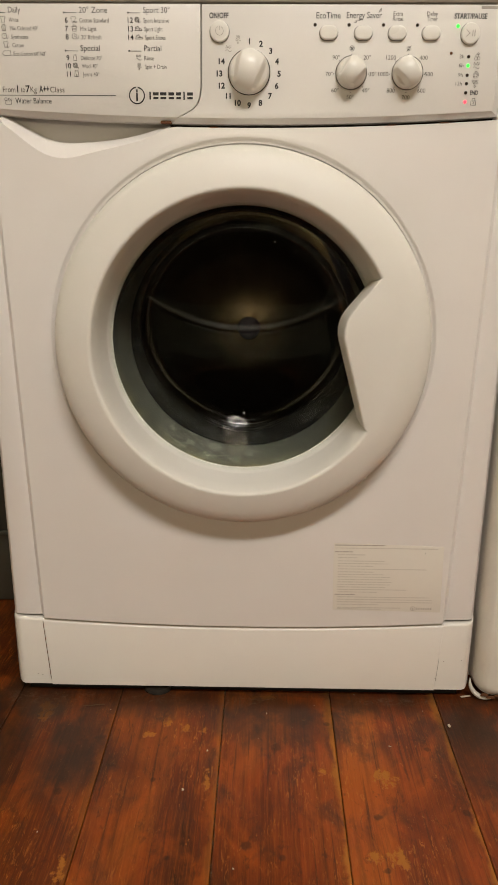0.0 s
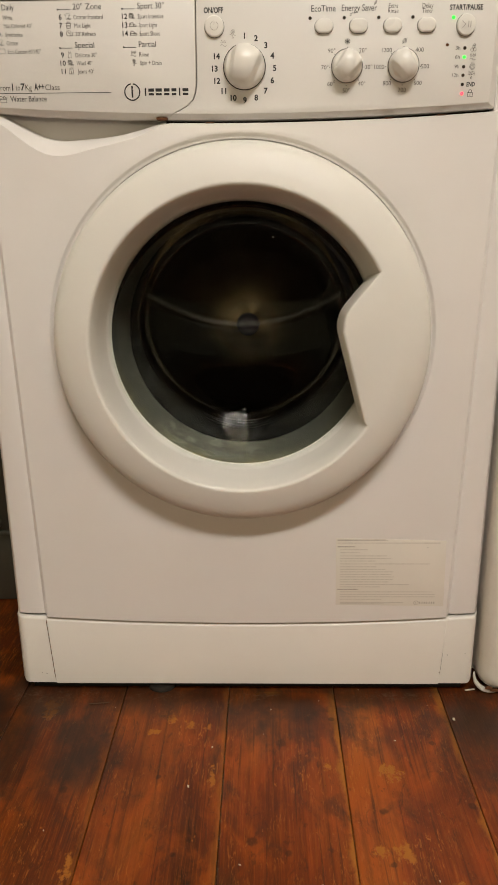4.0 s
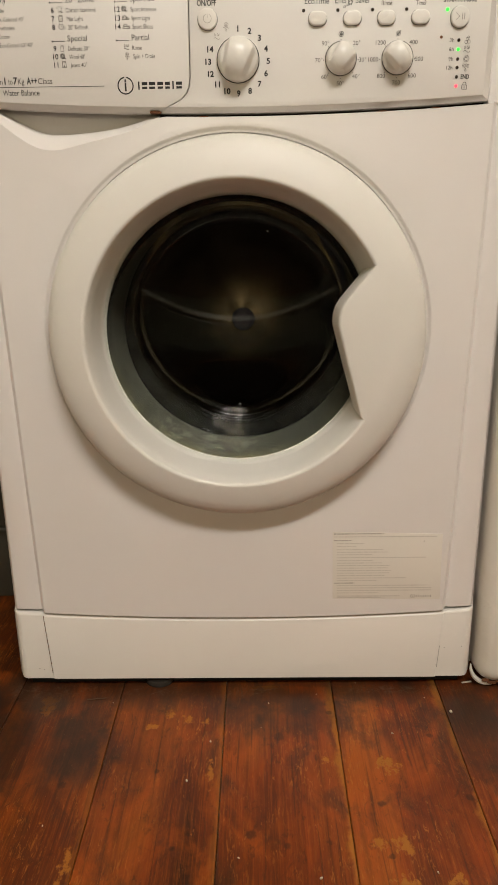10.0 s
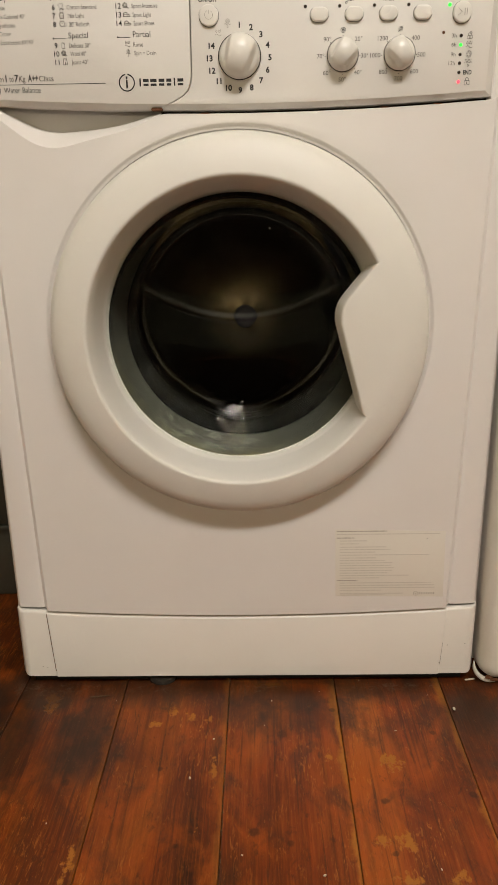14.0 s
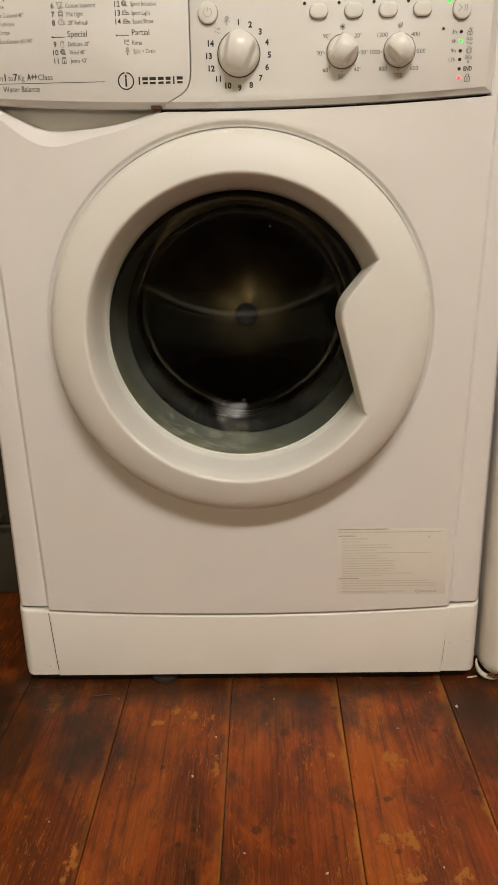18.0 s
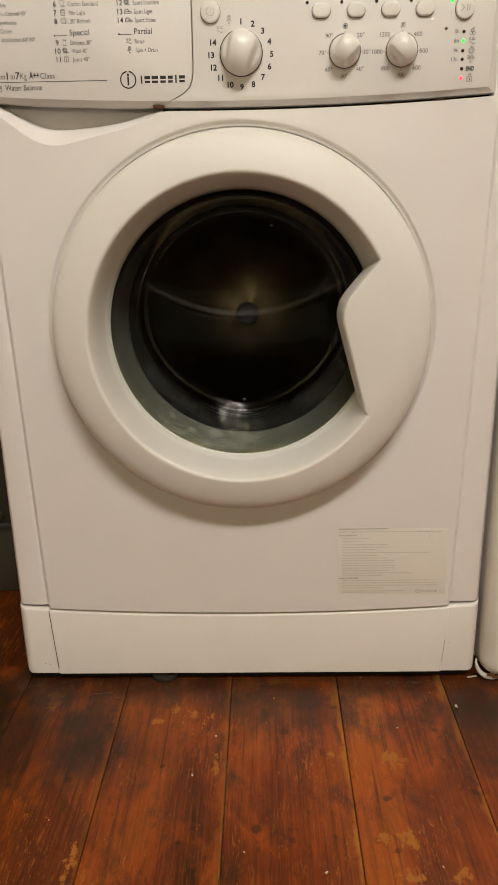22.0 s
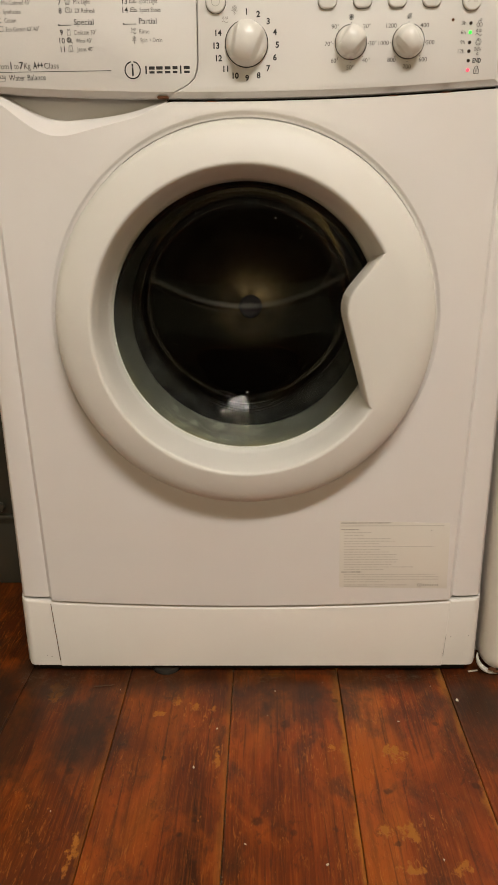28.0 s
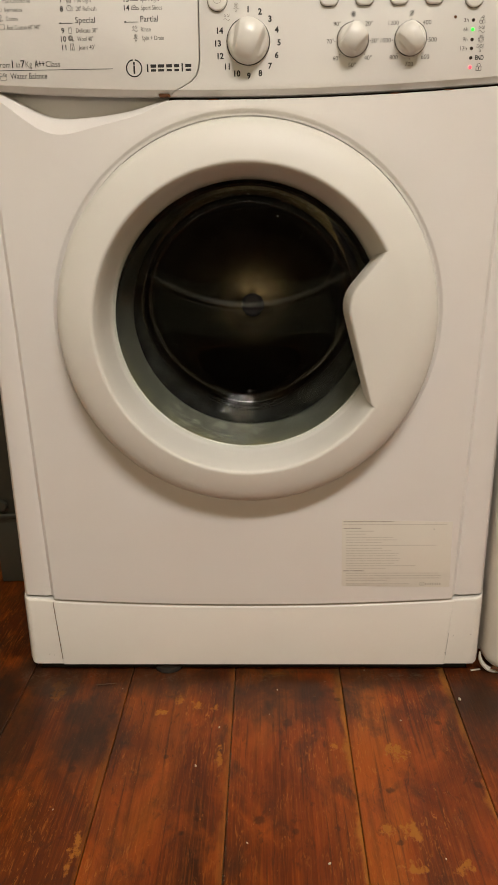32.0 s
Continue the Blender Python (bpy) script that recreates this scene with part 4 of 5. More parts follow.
def icon(kind, x, z, s, parent, material=PRINT_GREY, w=0.00036, y=PY - 0.0002):
    """Small line pictograms, s metres across half their height."""
    bm = bmesh.new()
    at = lambda pts: [(x + px * s, z + pz * s) for px, pz in pts]
    if kind == "shirt":
        ribbon(at(SHIRT), w, bm, y, True)
    elif kind == "shirt_dots":
        ribbon(at(SHIRT), w, bm, y, True)
        ribbon(at(wave(-0.1, 1.1, -0.6, 0.2)), w * 1.6, bm, y)
    elif kind == "basket":
        ribbon(at([(-0.8, 0.5), (-0.55, -0.9), (0.55, -0.9), (0.8, 0.5)]), w * 1.3, bm, y, True)
        for q in (-0.1, -0.45):
            ribbon(at([(-0.65, q), (0.65, q)]), w, bm, y)
        ribbon(at(circle(0, 0.5, 0.5, 10, 0, 180)), w * 1.4, bm, y)
    elif kind == "tag":
        ribbon(at([(-1.6, 0), (-0.9, 0.75), (1.3, 0.75), (1.3, -0.75), (-0.9, -0.75)]), w * 1.2, bm, y, True)
    elif kind == "clock":
        ribbon(at(circle(-0.2, 0.1, 0.8)), w * 1.3, bm, y, True)
        ribbon(at([(-0.2, 0.5), (-0.2, 0.1), (0.2, 0.1)]), w, bm, y)
        ribbon(at([(0.5, -0.8), (1.1, -0.5), (1.1, 0.4)]), w, bm, y)
    elif kind == "jar":
        ribbon(at([(-0.5, -0.95), (0.5, -0.95), (0.5, 0.35), (0.3, 0.95), (0, 0.4), (-0.3, 0.95), (-0.5, 0.35)]), w, bm, y, True)
    elif kind == "wool":
        for r in (0.75, 0.45):
            ribbon(at(circle(-0.2, 0.1, r)), w * 1.5, bm, y, True)
        ribbon(at([(-0.8, 0.6), (0.9, -0.9)]), w, bm, y)
        ribbon(at([(0.2, -0.8), (1.0, -0.5)]), w, bm, y)
    elif kind == "jeans":
        ribbon(at([(-0.5, 0.95), (0.5, 0.95), (0.75, -0.9), (0.1, -0.9), (0, 0.0), (-0.1, -0.9), (-0.75, -0.9)]), w * 1.3, bm, y, True)
        ribbon(at([(-0.5, 0.6), (0.5, 0.6)]), w, bm, y)
    elif kind == "shoe":
        ribbon(at([(-1.1, -0.6), (1.2, -0.6), (1.2, -0.2), (0.4, 0.1), (-0.1, 0.7), (-0.9, 0.3)]), w * 1.6, bm, y, True)
        ribbon(at([(-0.7, 0.0), (0.6, -0.2)]), w * 1.6, bm, y)
    elif kind == "drops":
        for dx in (-0.55, 0.25):
            ribbon(at([(dx, 0.9), (dx + 0.3, 0.4), (dx + 0.05, 0.15), (dx - 0.25, 0.4)]), w, bm, y, True)
        ribbon(at([(0.75, 0.9), (0.75, 0.3), (0.4, 0.2)]), w, bm, y)
        ribbon(at(wave(-0.9, 0.9, -0.5, 0.25)), w * 1.2, bm, y)
    elif kind == "spiral":
        ribbon(at([((0.3 + 0.62 * k / 40) * math.cos(0.36 * k), (0.3 + 0.62 * k / 40) * math.sin(0.36 * k)) for k in range(41)]), w, bm, y)
    elif kind == "spin_drain":
        ribbon(at(circle(0, 0.5, 0.5)), w, bm, y, True)
        ribbon(at(circle(0, 0.5, 0.22)), w, bm, y, True)
        ribbon(at(wave(-0.8, 0.8, -0.25, 0.12, turns=2)), w, bm, y)
        ribbon(at([(0, -0.55), (0.2, -0.95), (0, -1.1), (-0.2, -0.95)]), w, bm, y, True)
    elif kind == "drain":
        for q in (0.85, 0.5, 0.15):
            ribbon(at(wave(-0.95, 0.95, q, 0.13, turns=2)), w, bm, y)
        ribbon(at([(0, -0.2), (0.25, -0.75), (0, -0.95), (-0.25, -0.75)]), w, bm, y, True)
    elif kind == "clothes":
        for cx, cz, r in ((-0.3, -0.45, 0.45), (0.4, -0.4, 0.45), (0.0, 0.25, 0.42), (0.3, 0.75, 0.28)):
            ribbon(at(circle(cx, cz, r, 10)), w, bm, y, True)
    elif kind == "lock":
        ribbon(at([(-0.7, -0.95), (0.7, -0.95), (0.7, 0.15), (-0.7, 0.15)]), w * 1.2, bm, y, True)
        ribbon(at([(-0.42, 0.15)] + circle(0, 0.5, 0.42, 10, 180, 0) + [(0.42, 0.15)]), w * 1.2, bm, y)
        ribbon(at([(0, -0.15), (0, -0.65)]), w * 1.8, bm, y)
    elif kind == "snow":
        ribbon(at(circle(0, 0, 0.95)), w * 0.9, bm, y, True)
        for k in range(3):
            a = radians(60 * k + 30)
            ribbon(at([(-0.9 * math.cos(a), -0.9 * math.sin(a)), (0.9 * math.cos(a), 0.9 * math.sin(a))]), w, bm, y)
        ribbon(at(circle(0, 0, 0.42, 10)), w, bm, y, True)
    elif kind == "no_spin":
        for r in (0.75, 0.4):
            ribbon(at(circle(0, 0, r)), w * 0.9, bm, y, True)
        ribbon(at([(-0.8, -0.95), (0.8, 0.95)]), w, bm, y)
    elif kind == "power":
        ribbon(at(circle(0, 0, 0.8, 20, 115, 425)), w, bm, y)
        ribbon(at([(0, 0.2), (0, 0.9)]), w, bm, y)
    elif kind == "play_pause":
        ribbon(at([(-1.1, 0.75), (-0.2, 0.0), (-1.1, -0.75)]), w * 1.3, bm, y)
        for q in (0.45, 0.95):
            ribbon(at([(q, 0.65), (q, -0.65)]), w * 2, bm, y)
    elif kind == "plug":
        ribbon(at(circle(-0.9, -0.2, 0.4, 12)), w, bm, y, True)
        ribbon(at([(-1.5, -0.5), (-1.25, -0.3)]), w, bm, y)
        ribbon(at([(-0.6, 0.0), (-0.2, 0.6), (0.7, 0.3), (1.3, 0.9)]), w, bm, y)
    elif kind == "leaf":
        ribbon(at([(-0.6, -1.0), (-0.4, 0.2), (0.6, 1.0), (0.5, -0.1), (-0.4, -0.6)]), w, bm, y)
        ribbon(at([(-0.6, -1.0), (0.4, 0.7)]), w * 0.8, bm, y)
    elif kind == "weight":
        ribbon(at([(-1.0, 0.0), (-0.8, -0.95), (0.9, -0.95), (1.1, 0.0)]), w, bm, y, True)
        ribbon(at(circle(-0.7, 0.5, 0.4, 10)), w, bm, y, True)
        ribbon(at([(0.1, 0.9), (0.1, 0.2)]), w, bm, y)
        ribbon(at([(0.5, 0.9), (0.15, 0.5), (0.5, 0.2)]), w, bm, y)
        ribbon(at(circle(0.9, 0.4, 0.25, 8)), w, bm, y, True)
    ob = part("printed_symbol", bm, material, parent, smooth=False)
    return ob


def bar(x0, x1, z, h, parent, material=PRINT, y=PY - 0.0002):
    part("printed_bar", box(x0, x1, y, y + 0.0006, z - h / 2, z + h / 2), material, parent, smooth=False)


# programme list on the drawer
DY = PY - 0.0007
lists = [
    (-0.2420, [("Daily", 0.8119, 0.0125)], [("White", 0.8027, 0.0100, "shirt"), ("Mix Colored 40°", 0.7950, 0.0290, "basket"), ("Synthetics", 0.7872, 0.0178, "clock"),
                                            ("Cotton", 0.7794, 0.0118, "shirt_dots"), ("Eco Cotton 60°/40°", 0.7715, 0.0340, "tag")], [1, 2, 3, 4, 5]),
    (-0.1696, [("20° Zone", 0.8119, 0.0290)], [("Cotton Standard", 0.8024, 0.0301, "shirt_dots"), ("Mix Light", 0.7947, 0.0165, "basket"), ("20' Refresh", 0.7870, 0.0205, "clock")], [6, 7, 8]),
    (-0.1700, [("Special", 0.7770, 0.0200)], [("Delicate 30°", 0.7677, 0.0220, "jar"), ("Wool 40°", 0.7602, 0.0165, "wool"), ("Jeans 40°", 0.7525, 0.0172, "jeans")], [9, 10, 11]),
    (-0.1040, [("Sport 30°", 0.8119, 0.0270)], [("Sport Intensive", 0.8024, 0.0262, "wool"), ("Sport Light", 0.7945, 0.0188, "shoe"), ("Sport Shoes", 0.7868, 0.0210, "shoe")], [12, 13, 14]),
    (-0.1042, [("Partial", 0.7770, 0.0178)], [("Rinse", 0.7677, 0.0100, "drops"), ("Spin + Drain", 0.7598, 0.0222, "spin_drain")], []),
]
for x, heads, items, numbers in lists:
    for text, z, w in heads:
        lettering(text, x, z, w, 0.0054, drawer, y=DY)
        bar(x - 0.0155, x - 0.0030, z - 0.0027, 0.0005, drawer, y=DY)
        part("printed_dot", lathe([(0, DY), (0.0009, DY + 0.0002)], x - 0.0155, z - 0.0025, 10), PRINT, drawer)
    for k, (text, z, w, kind) in enumerate(items):
        lettering(text, x + 0.0006 * k, z, w, 0.0040, drawer, PRINT_GREY, y=DY)
        icon(kind, x - 0.0060 + 0.0004 * k, z + 0.0004, 0.0030, drawer, y=DY)
        if numbers:
            lettering(str(numbers[k]), x - 0.0134, z + 0.0002, 0, 0.0048, drawer, anchor="middle", bold=0.012, y=DY)
lettering("From", -0.2538, 0.7379, 0.0130, 0.0054, drawer, PRINT_GREY, y=DY)
lettering("1", -0.2388, 0.7384, 0, 0.0066, drawer, bold=0.012, y=DY)
lettering("to", -0.2350, 0.7379, 0.0046, 0.0054, drawer, PRINT_GREY, y=DY)
lettering("7", -0.2298, 0.7384, 0, 0.0066, drawer, bold=0.012, y=DY)
lettering("Kg", -0.2247, 0.7379, 0.0065, 0.0054, drawer, PRINT_GREY, y=DY)
lettering("A++", -0.2155, 0.7384, 0.0105, 0.0064, drawer, bold=0.02, y=DY)
lettering("Class", -0.2040, 0.7379, 0.0150, 0.0054, drawer, PRINT_GREY, y=DY)
bar(-0.2610, -0.1352, 0.7324, 0.0005, drawer, y=DY)
lettering("Water Balance", -0.2416, 0.7272, 0.0382, 0.0054, drawer, y=DY)
icon("weight", -0.2490, 0.7268, 0.0034, drawer, PRINT, y=DY)
# maker's mark as plain shapes
mark = bmesh.new()
ribbon(circle(-0.1132, 0.7325, 0.0078, 30, 100, 440), 0.0012, mark, DY)
ribbon([(-0.1132, 0.7345), (-0.1132, 0.7278)], 0.0018, mark, DY)
ribbon([(-0.1132, 0.7362), (-0.1132, 0.7378)], 0.0018, mark, DY)
for x, w in ((-0.0994, 0.0016), (-0.0934, 0.0056), (-0.0856, 0.0064), (-0.0772, 0.0058), (-0.0696, 0.0050), (-0.0638, 0.0016), (-0.0576, 0.0060)):
    if w < 0.002:
        ribbon([(x, 0.7291), (x, 0.7358)], 0.0015, mark, DY)
    else:
        for z, h in ((0.7302, 0.0022), (0.7342, 0.0030)):
            ribbon([(x - w / 2 + 0.0008, z), (x + w / 2 - 0.0008, z)], h, mark, DY)
part("maker_mark", mark, PRINT, drawer, "dark ring and row of plain blocks", smooth=False)

# print on the control panel
lettering("ON/OFF", -0.0270, 0.8072, 0.0196, 0.0050, panel, anchor="middle", bold=0.022)
for k, text in enumerate(["1", "2", "3", "4", "5", "6", "7", "8", "9", "10", "11", "12", "13", "14"]):
    a = radians(90 - 22.5 * k)
    rr = 0.0300
    lettering(text, 0.0042 + rr * 1.03 * math.cos(a), 0.7538 + rr * math.sin(a), 0, 0.0053, panel, anchor="middle", bold=0.032)
icon("drops", 0.0042 - 0.0305 * math.cos(radians(45)), 0.7548 + 0.031 * math.sin(radians(45)), 0.0034, panel, PRINT_FAINT)
icon("spin_drain", 0.0042 - 0.0310 * math.cos(radians(67.5)), 0.7560 + 0.032 * math.sin(radians(67.5)), 0.0038, panel, PRINT_FAINT)
for cx, words in ((0.1094, ["20°", "30°", "40°", "50°", "60°", "70°", "90°"]), (0.1672, ["400", "500", "600", "700", "800", "1000", "1200"])):
    for k, text in enumerate(words):
        a = radians(45 - 45 * k)
        side = 0.0225 if len(text) < 4 else 0.0245
        lettering(text, cx + side * math.cos(a), 0.7538 + 0.0218 * math.sin(a), 0, 0.0040, panel, PRINT_PALE, anchor="middle")
        part("scale_dot", lathe([(0, PY - 0.0003), (0.0005, PY - 0.0001)], cx + 0.0178 * math.cos(a), 0.7538 + 0.0172 * math.sin(a), 8), PRINT, panel)
    part("scale_dot", lathe([(0, PY - 0.0003), (0.0005, PY - 0.0001)], cx, 0.7722, 8), PRINT, panel)
icon("snow", 0.1094, 0.7775, 0.0026, panel, PRINT)
icon("no_spin", 0.1676, 0.7775, 0.0028, panel, PRINT)
lettering("EcoTime", 0.0842, 0.8076, 0.0245, 0.0056, panel, PRINT, anchor="middle")
lettering("Energy Saver", 0.1204, 0.8079, 0.0355, 0.0058, panel, PRINT, anchor="middle")
icon("plug", 0.1140, 0.8022, 0.0022, panel, PRINT, 0.0004)
icon("leaf", 0.1364, 0.8120, 0.0020, panel, PRINT_GREY, 0.0004)
for text, x, z, w in (("Extra", 0.1546, 0.8094, 0.0096), ("Rinse", 0.1546, 0.8048, 0.0106), ("Delay", 0.1892, 0.8092, 0.0110), ("Timer", 0.1892, 0.8046, 0.0108)):
    lettering(text, x, z, w, 0.0042, panel, PRINT_GREY, anchor="middle")
lettering("START/PAUSE", 0.2280, 0.8072, 0.0332, 0.0046, panel, anchor="middle", bold=0.022)
bar(0.2380, 0.2545, 0.8150, 0.0026, panel, PRINT_FAINT)
for text, x, z in (("3h", 0.2222, 0.7705), ("6h", 0.2222, 0.7622), ("9h", 0.2222, 0.7533), ("12h", 0.2212, 0.7452)):
    lettering(text, x, z, 0, 0.0036, panel, PRINT_PALE, anchor="middle")
lettering("END", 0.2378, 0.7366, 0.0086, 0.0040, panel, anchor="middle", bold=0.028)
for kind, z in (("clothes", 0.7703), ("drops", 0.7618), ("spiral", 0.7532), ("drain", 0.7450), ("lock", 0.7282)):
    icon(kind, 0.2378, z, 0.0036, panel, PRINT if kind == "lock" else PRINT_GREY)
icon("power", -0.0264, 0.7924, 0.0050, on_button, PRINT_FAINT, y=PY - 0.0038)
icon("play_pause", 0.2286, 0.7911, 0.0042, start_button, PRINT_FAINT, y=PY - 0.0038)

# guarantee label
label_ob = part("guarantee_label", plate([(0.1150, 0.1335), (0.2520, 0.1315), (0.2500, 0.2225), (0.1130, 0.2262)], YF - 0.00015, YF + 0.001, 0.0001), STICKER, washer, "clear guarantee sticker with faint grey print")
LY = YF - 0.00035
lines = [(0.0, 0.062, 1), (-0.004, 0.128, 0), (-0.0090, 0.022, 1), (-0.0130, 0.034, 0), (-0.017, 0.024, 0), (-0.0215, 0.058, 0), (-0.0250, 0.064, 0), (-0.0285, 0.044, 0), (-0.0325, 0.112, 0),
         (-0.0365, 0.045, 0), (-0.040, 0.058, 0), (-0.0435, 0.066, 0), (-0.047, 0.064, 0), (-0.0505, 0.068, 0), (-0.054, 0.066, 0), (-0.0575, 0.060, 0), (-0.061, 0.087, 0), (-0.0645, 0.050, 0),
         (-0.0680, 0.026, 1), (-0.0715, 0.116, 0), (-0.0750, 0.120, 0), (-0.0785, 0.120, 0), (-0.082, 0.052, 0), (-0.0865, 0.080, 0), (-0.0885, 0.056, 0)]
word_rng = random.Random(21)


def words(x0, x1, z, h, bm):
    """A line of unreadable small print: bars of word length."""
    while x0 < x1 - 0.001:
        w = min(word_rng.uniform(0.0018, 0.0075), x1 - x0)
        ribbon([(x0 + h * 0.3, z), (x0 + w - h * 0.3, z)], h * word_rng.uniform(0.8, 1.1), bm, LY)
        x0 += w + 0.0007


headings, small_print = bmesh.new(), bmesh.new()
for k, (dz, w, dark) in enumerate(lines):
    x = 0.1150 + 0.002 * (dz / -0.088) + (0.0 if dark or k == 1 else 0.0035)
    words(x, x + w, 0.2235 + dz, 0.0015 if dark else 0.0013, headings if dark else small_print)
tagged(part("printed_headings", headings, LABEL_HEAD, label_ob, smooth=False), kind="stuff")
tagged(part("small_print", small_print, LABEL_PRINT, label_ob, smooth=False), kind="stuff")
mark = bmesh.new()
ribbon(circle(0.2170, 0.1365, 0.0028, 18, 100, 440), 0.0006, mark, LY)
ribbon([(0.2170, 0.1372), (0.2170, 0.1350)], 0.0008, mark, LY)
for k in range(7):
    ribbon([(0.2218 + 0.0030 * k, 0.1355), (0.2218 + 0.0030 * k, 0.1377)], 0.0012, mark, LY)
part("maker_mark", mark, LABEL_HEAD, label_ob, "dark ring and row of plain blocks", smooth=False)
part("speck", lathe([(0, LY), (0.0009, LY + 0.0003)], 0.2275, 0.2130, 8), TWIG, label_ob)
for x, z in ((0.262, 0.30), (0.2285, 0.658), (0.243, 0.690), (0.22, 0.62)):
    part("speck", lathe([(0, -0.0045), (0.0008, -0.004)], x if x < 0.255 else 0.25, z, 8), TWIG, front_panel)

# ---------------------------------------------------------------- appliance beside it
fr = tagged(empty("refrigerator", 0.3026, 0, 0), "white enamelled appliance with rusty chipped lower edge", "refrigerator")
part("body", box(0.004, 0.556, 0.030, 0.55, 0.014, 0.85, 0.004, 2), FRIDGE_PAINT, fr)
fb = bmesh.new()
R, FY0 = 0.026, -0.010
loops = []
ring = rounded(0.2825, 0.4265, 0.2775, 0.4235, R, 10)
for k in range(8):
    a = k / 7 * math.pi / 2
    loops.append([(x, FY0 + 0.026 * (1 - math.sin(a)), z) for x, z in inset(ring, 0.019 * (1 - math.cos(a)))])
loops.insert(0, [(x, 0.030, z) for x, z in ring])
strip(loops, fb, wrap=True)
fb.verts.ensure_lookup_table()
fb.faces.new([fb.verts[i] for i in range(len(fb.verts) - len(ring), len(fb.verts))])
part("door", fb, FRIDGE_PAINT, fr, "white door with rounded lower corner")
tr = bmesh.new()
rows = []
for k in range(15):
    a = math.pi + math.pi / 2 * (k / 12) - 0.1
    w = 0.0028 * math.sin(math.pi * (k + 0.8) / 16) + 0.0004
    cx, cz = R + (R + 0.0012) * math.cos(a), 0.003 + R + (R + 0.0012) * math.sin(a)
    rows.append([(cx + w * math.cos(q) * math.cos(a), FY0 + 0.010 + 1.5 * w * math.sin(q), cz + w * math.cos(q) * math.sin(a)) for q in (0, 0.8, 1.57, 2.36, 3.14, 3.93, 4.71, 5.5)])
strip(rows, tr, wrap=True)
part("corner_trim", tr, FRIDGE_PAINT, fr, "loose chipped white corner trim")
rs = bmesh.new()
rng = random.Random(4)
for k in range(26):
    x = 0.014 + 0.06 * rng.random()
    y = FY0 + 0.004
    z = 0.0070 + max(0.0, 0.024 - x) * 0.6 + 0.004 * rng.random() ** 2
    s = 0.0015 + 0.003 * rng.random()
    bmesh.ops.create_icosphere(rs, subdivisions=1, radius=1, matrix=Matrix.LocRotScale((x, y - 0.0008, z), None, (s * 1.6, 0.0016, s * 0.7)))
part("rust_edge", rs, RUST, fr, "flaking brown rust")
for x, y in ((0.05, 0.06), (0.51, 0.06), (0.05, 0.5), (0.51, 0.5)):
    part("foot", box(x - 0.02, x + 0.02, y - 0.02, y + 0.02, 0.0005, 0.0145, 0.002, 1), BLACK_RUBBER, fr)

# ---------------------------------------------------------------- cabinet behind, on the other side
cab = tagged(empty("side_cabinet", -0.44, 0.24, 0), "dark grey-green painted cabinet on a square leg", "cabinet")
part("body", box(-0.34, 0.070, -0.002, 0.36, 0.1295, 0.84, 0.004, 2), GREEN_PAINT, cab)
part("lower_rim", box(-0.343, 0.074, -0.006, 0.362, 0.121, 0.1300, 0.003, 2), GREEN_PAINT, cab)
part("knob", lathe([(0, -0.016), (0.007, -0.015), (0.009, -0.010), (0.005, -0.005), (0.004, 0.0)], 0.037, 0.147, 20), GREEN_PAINT, cab)
for x, y in ((0.0325, 0.024), (-0.31, 0.024), (0.0325, 0.33), (-0.31, 0.33)):
    part("leg", box(x - 0.0185, x + 0.0185, y - 0.0185, y + 0.0185, 0.0005, 0.1215, 0.003, 2), GREEN_PAINT, cab)

# ---------------------------------------------------------------- crumbs on the floor
rng = random.Random(11)
for k, (x, y, s) in enumerate(((-0.039, -0.109, 0.0026), (-0.062, -0.172, 0.0028), (0.181, -0.096, 0.0020), (0.262, -0.057, 0.0046), (-0.206, -0.234, 0.0016), (-0.170, -0.035, 0.0012),
                               (0.077, -0.297, 0.0026), (0.032, -0.038, 0.0020), (0.189, -0.291, 0.0018), (-0.002, -0.274, 0.0020), (0.095, -0.02, 0.0011), (0.022, -0.085, 0.0010), (0.235, -0.028, 0.0012), (0.150, 0.004, 0.0012))):
    bm = bmesh.new()
    bmesh.ops.create_icosphere(bm, subdivisions=2, radius=1)
    for v in bm.verts:
        v.co *= 0.8 + 0.35 * noise.noise(v.co * 1.3 + Vector((k, 0, 0)))
        v.co = Vector((v.co.x * s * 0.85, v.co.y * s * 0.50, v.co.z * s * 0.36))
    ob = tagged(link("crumb", bm, CRUMB), "tiny pale crumb lying on the floorboards", "crumb", "crumbs on the floor")
    ob.matrix_basis = pose(x, y, s * 0.30, 0, 0, rng.uniform(0, 180))
chip = tagged(link("paint_chip", box(-0.007, 0.007, -0.0014, 0.0014, 0, 0.0012, 0.0004, 1), CRUMB), "thin white paint chip on the floorboards", "paint chip")
chip.matrix_basis = pose(0.299, 0.004, 0.0003, 0, 0, 12)
tw = bmesh.new()
strip([[(-0.013 + 0.026 * k / 8 , 0.0006 * math.sin(1.7 * k) + 0.0007 * math.cos(a), 0.0007 + 0.0007 * math.sin(a)) for a in (0, 1.57, 3.14, 4.71)] for k in range(9)], tw, wrap=True)
tagged(link("splinter", tw, TWIG), "dark wood splinter lying on the floorboards", "splinter").matrix_basis = pose(-0.193, -0.027, 0.0, 0, 0, 8)

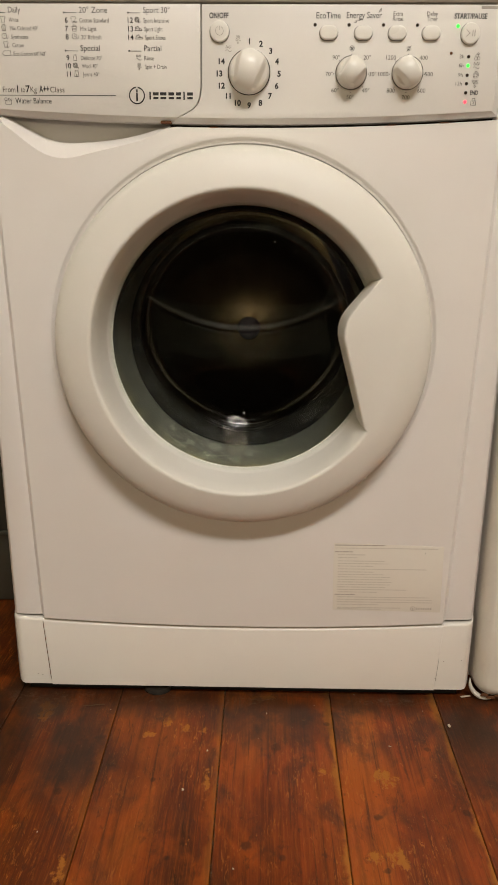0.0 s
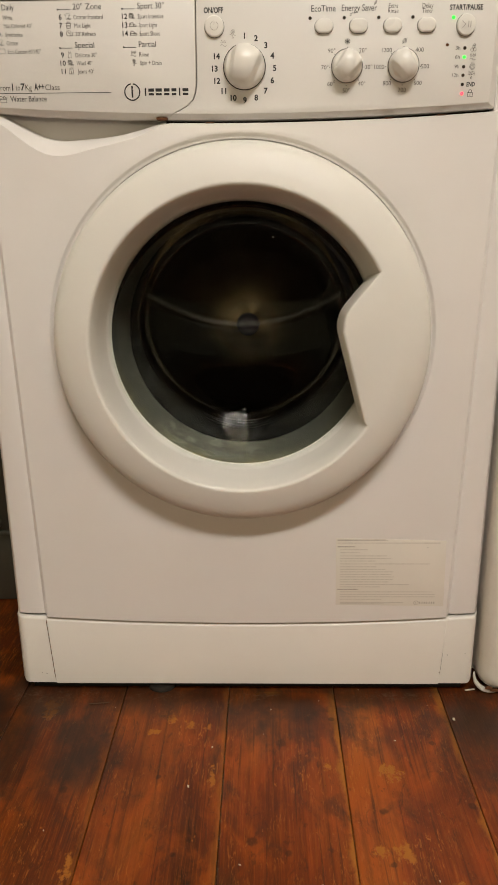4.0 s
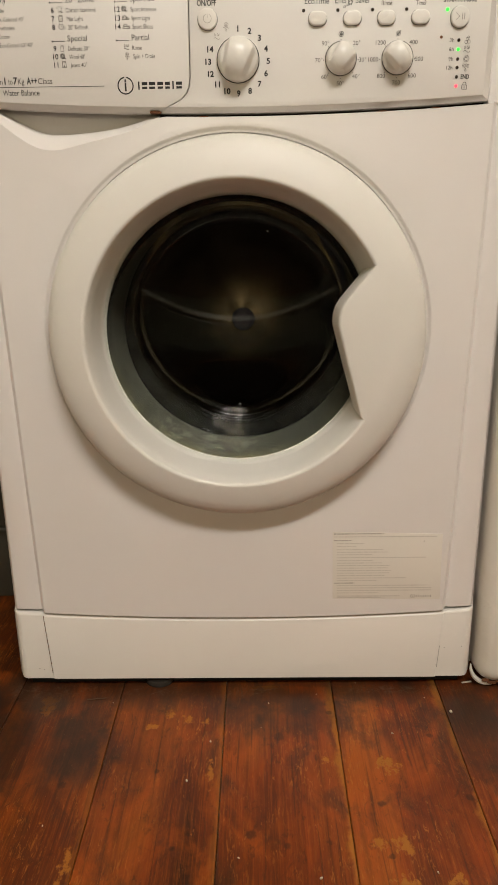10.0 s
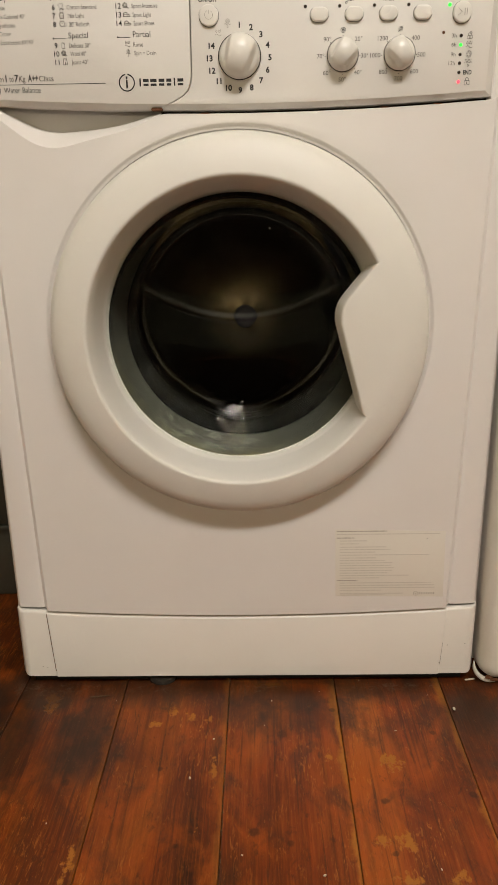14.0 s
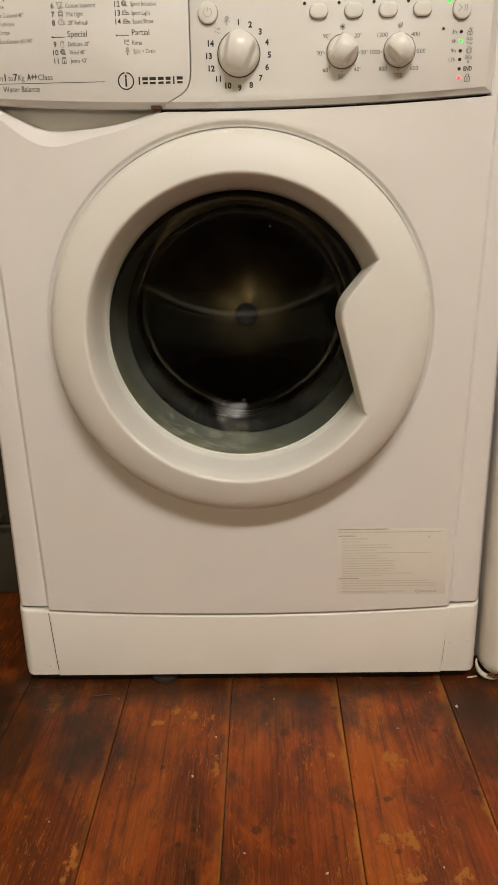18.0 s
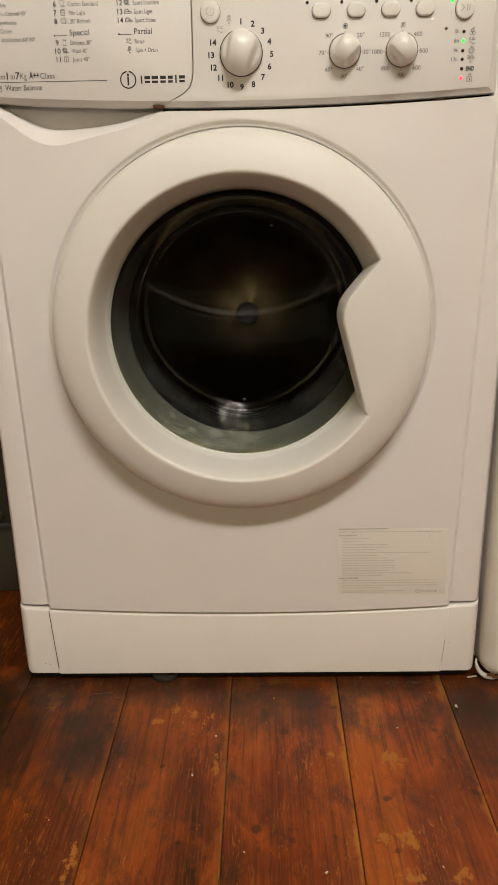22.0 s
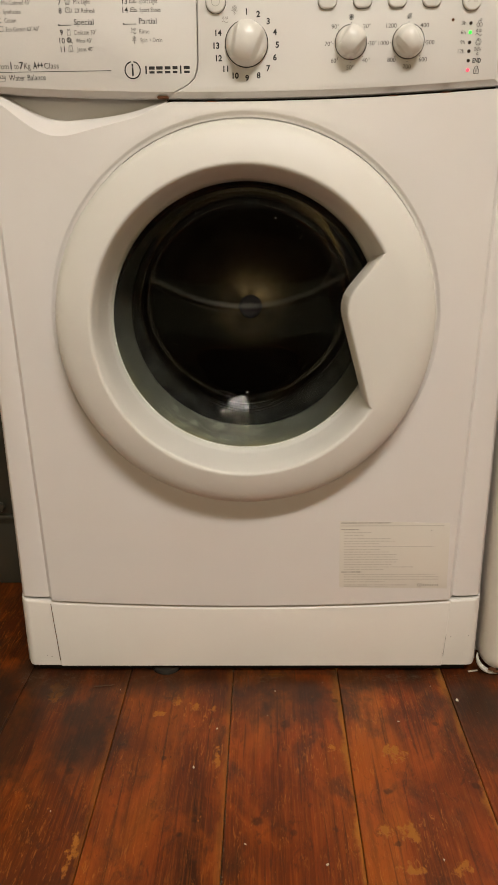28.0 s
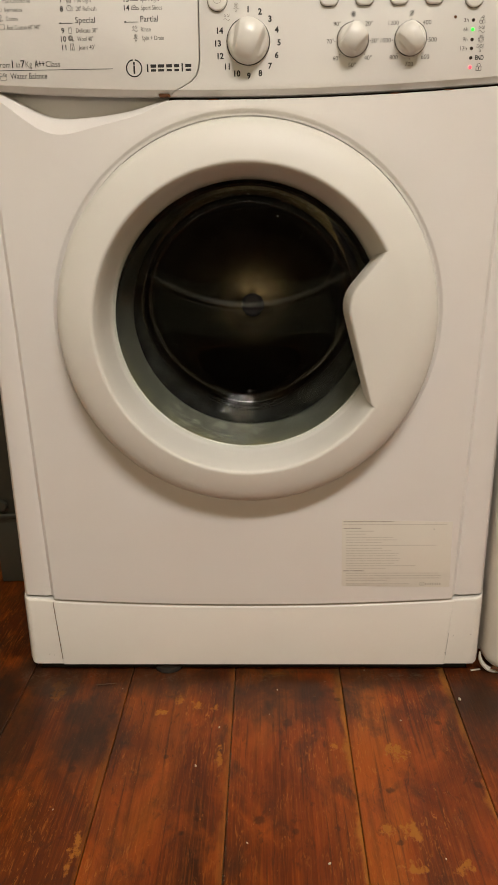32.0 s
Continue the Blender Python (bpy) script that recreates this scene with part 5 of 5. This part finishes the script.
# ---------------------------------------------------------------- floorboards
seams = [(-0.298, 0.020), (-0.1618, 0.001), (-0.0235, 0.003), (0.1168, 0.013), (0.2570, 0.013)]
while seams[-1][0] < X1:
    seams.append((seams[-1][0] + 0.139, 0.022))
while seams[0][0] > X0:
    seams.insert(0, (seams[0][0] - 0.139, 0.015))
# how bright each board's colour is, and how worn its edge is
BOARD_TONE = {-0.4: (0.26, 0.0), -0.2: (0.52, 0.25), -0.1: (0.68, 0.35), 0.0: (0.80, 1.0), 0.2: (0.98, 1.0), 0.3: (0.85, 0.2)}
rng = random.Random(5)
for (xa, ka), (xb, kb) in zip(seams, seams[1:]):
    mid = (xa + xb) / 2
    g, b, top = 0.0004, 0.0009, rng.uniform(-0.0009, 0.0)
    rows = []
    for y in (Y1, 0.3, 0.0, -0.3, -0.6, -1.2, Y0):
        l, r = xa + ka * y - mid + g, xb + kb * y - mid - g
        rows.append([(l, y, -0.020), (l, y, top - b), (l + b, y, top), (r - b, y, top), (r, y, top - b), (r, y, -0.020)])
    bm = strip(rows)
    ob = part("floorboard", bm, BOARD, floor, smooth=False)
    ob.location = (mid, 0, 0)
    ob.color = (*BOARD_TONE.get(round(mid, 1), (0.8, 0.3)), 0, 1)
bm = bmesh.new()
rng = random.Random(9)
for k in range(150):
    y = -0.36 * rng.random() + 0.01
    s = rng.uniform(0.0003, 0.0008)
    bmesh.ops.create_icosphere(bm, subdivisions=1, radius=s, matrix=Matrix.Translation((-0.0235 + 0.001 * y + rng.uniform(-0.0011, 0.0011), y, -0.0008)))
tagged(part("seam_grit", bm, GRIT, floor), kind="stuff")


# ---------------------------------------------------------------- what moves
def motions():
    """The drum spins at five turns a second and shakes a little off its axis."""
    rows = []
    for k in range(32 * FPS + 1):
        t = k / FPS
        a = 360 * 5.0 * t + 100 * math.sin(0.55 * t) - 30
        w = 2 * math.pi * 5.0 * t
        rows.append((t, pose(DRUM_AT[0] + 0.0006 * math.sin(w), DRUM_AT[1], DRUM_AT[2] - 0.0020 * math.cos(w), 0, a % 360, 0)))
    walk(drum, rows)
    # the seal hangs on the tub and trembles with it
    walk(seal, [(t, pose(0.0010 * math.sin(10 * math.pi * t + 1.0), 0, -0.0010 * math.cos(10 * math.pi * t))) for t in (k / FPS for k in range(32 * FPS + 1))])


motions()
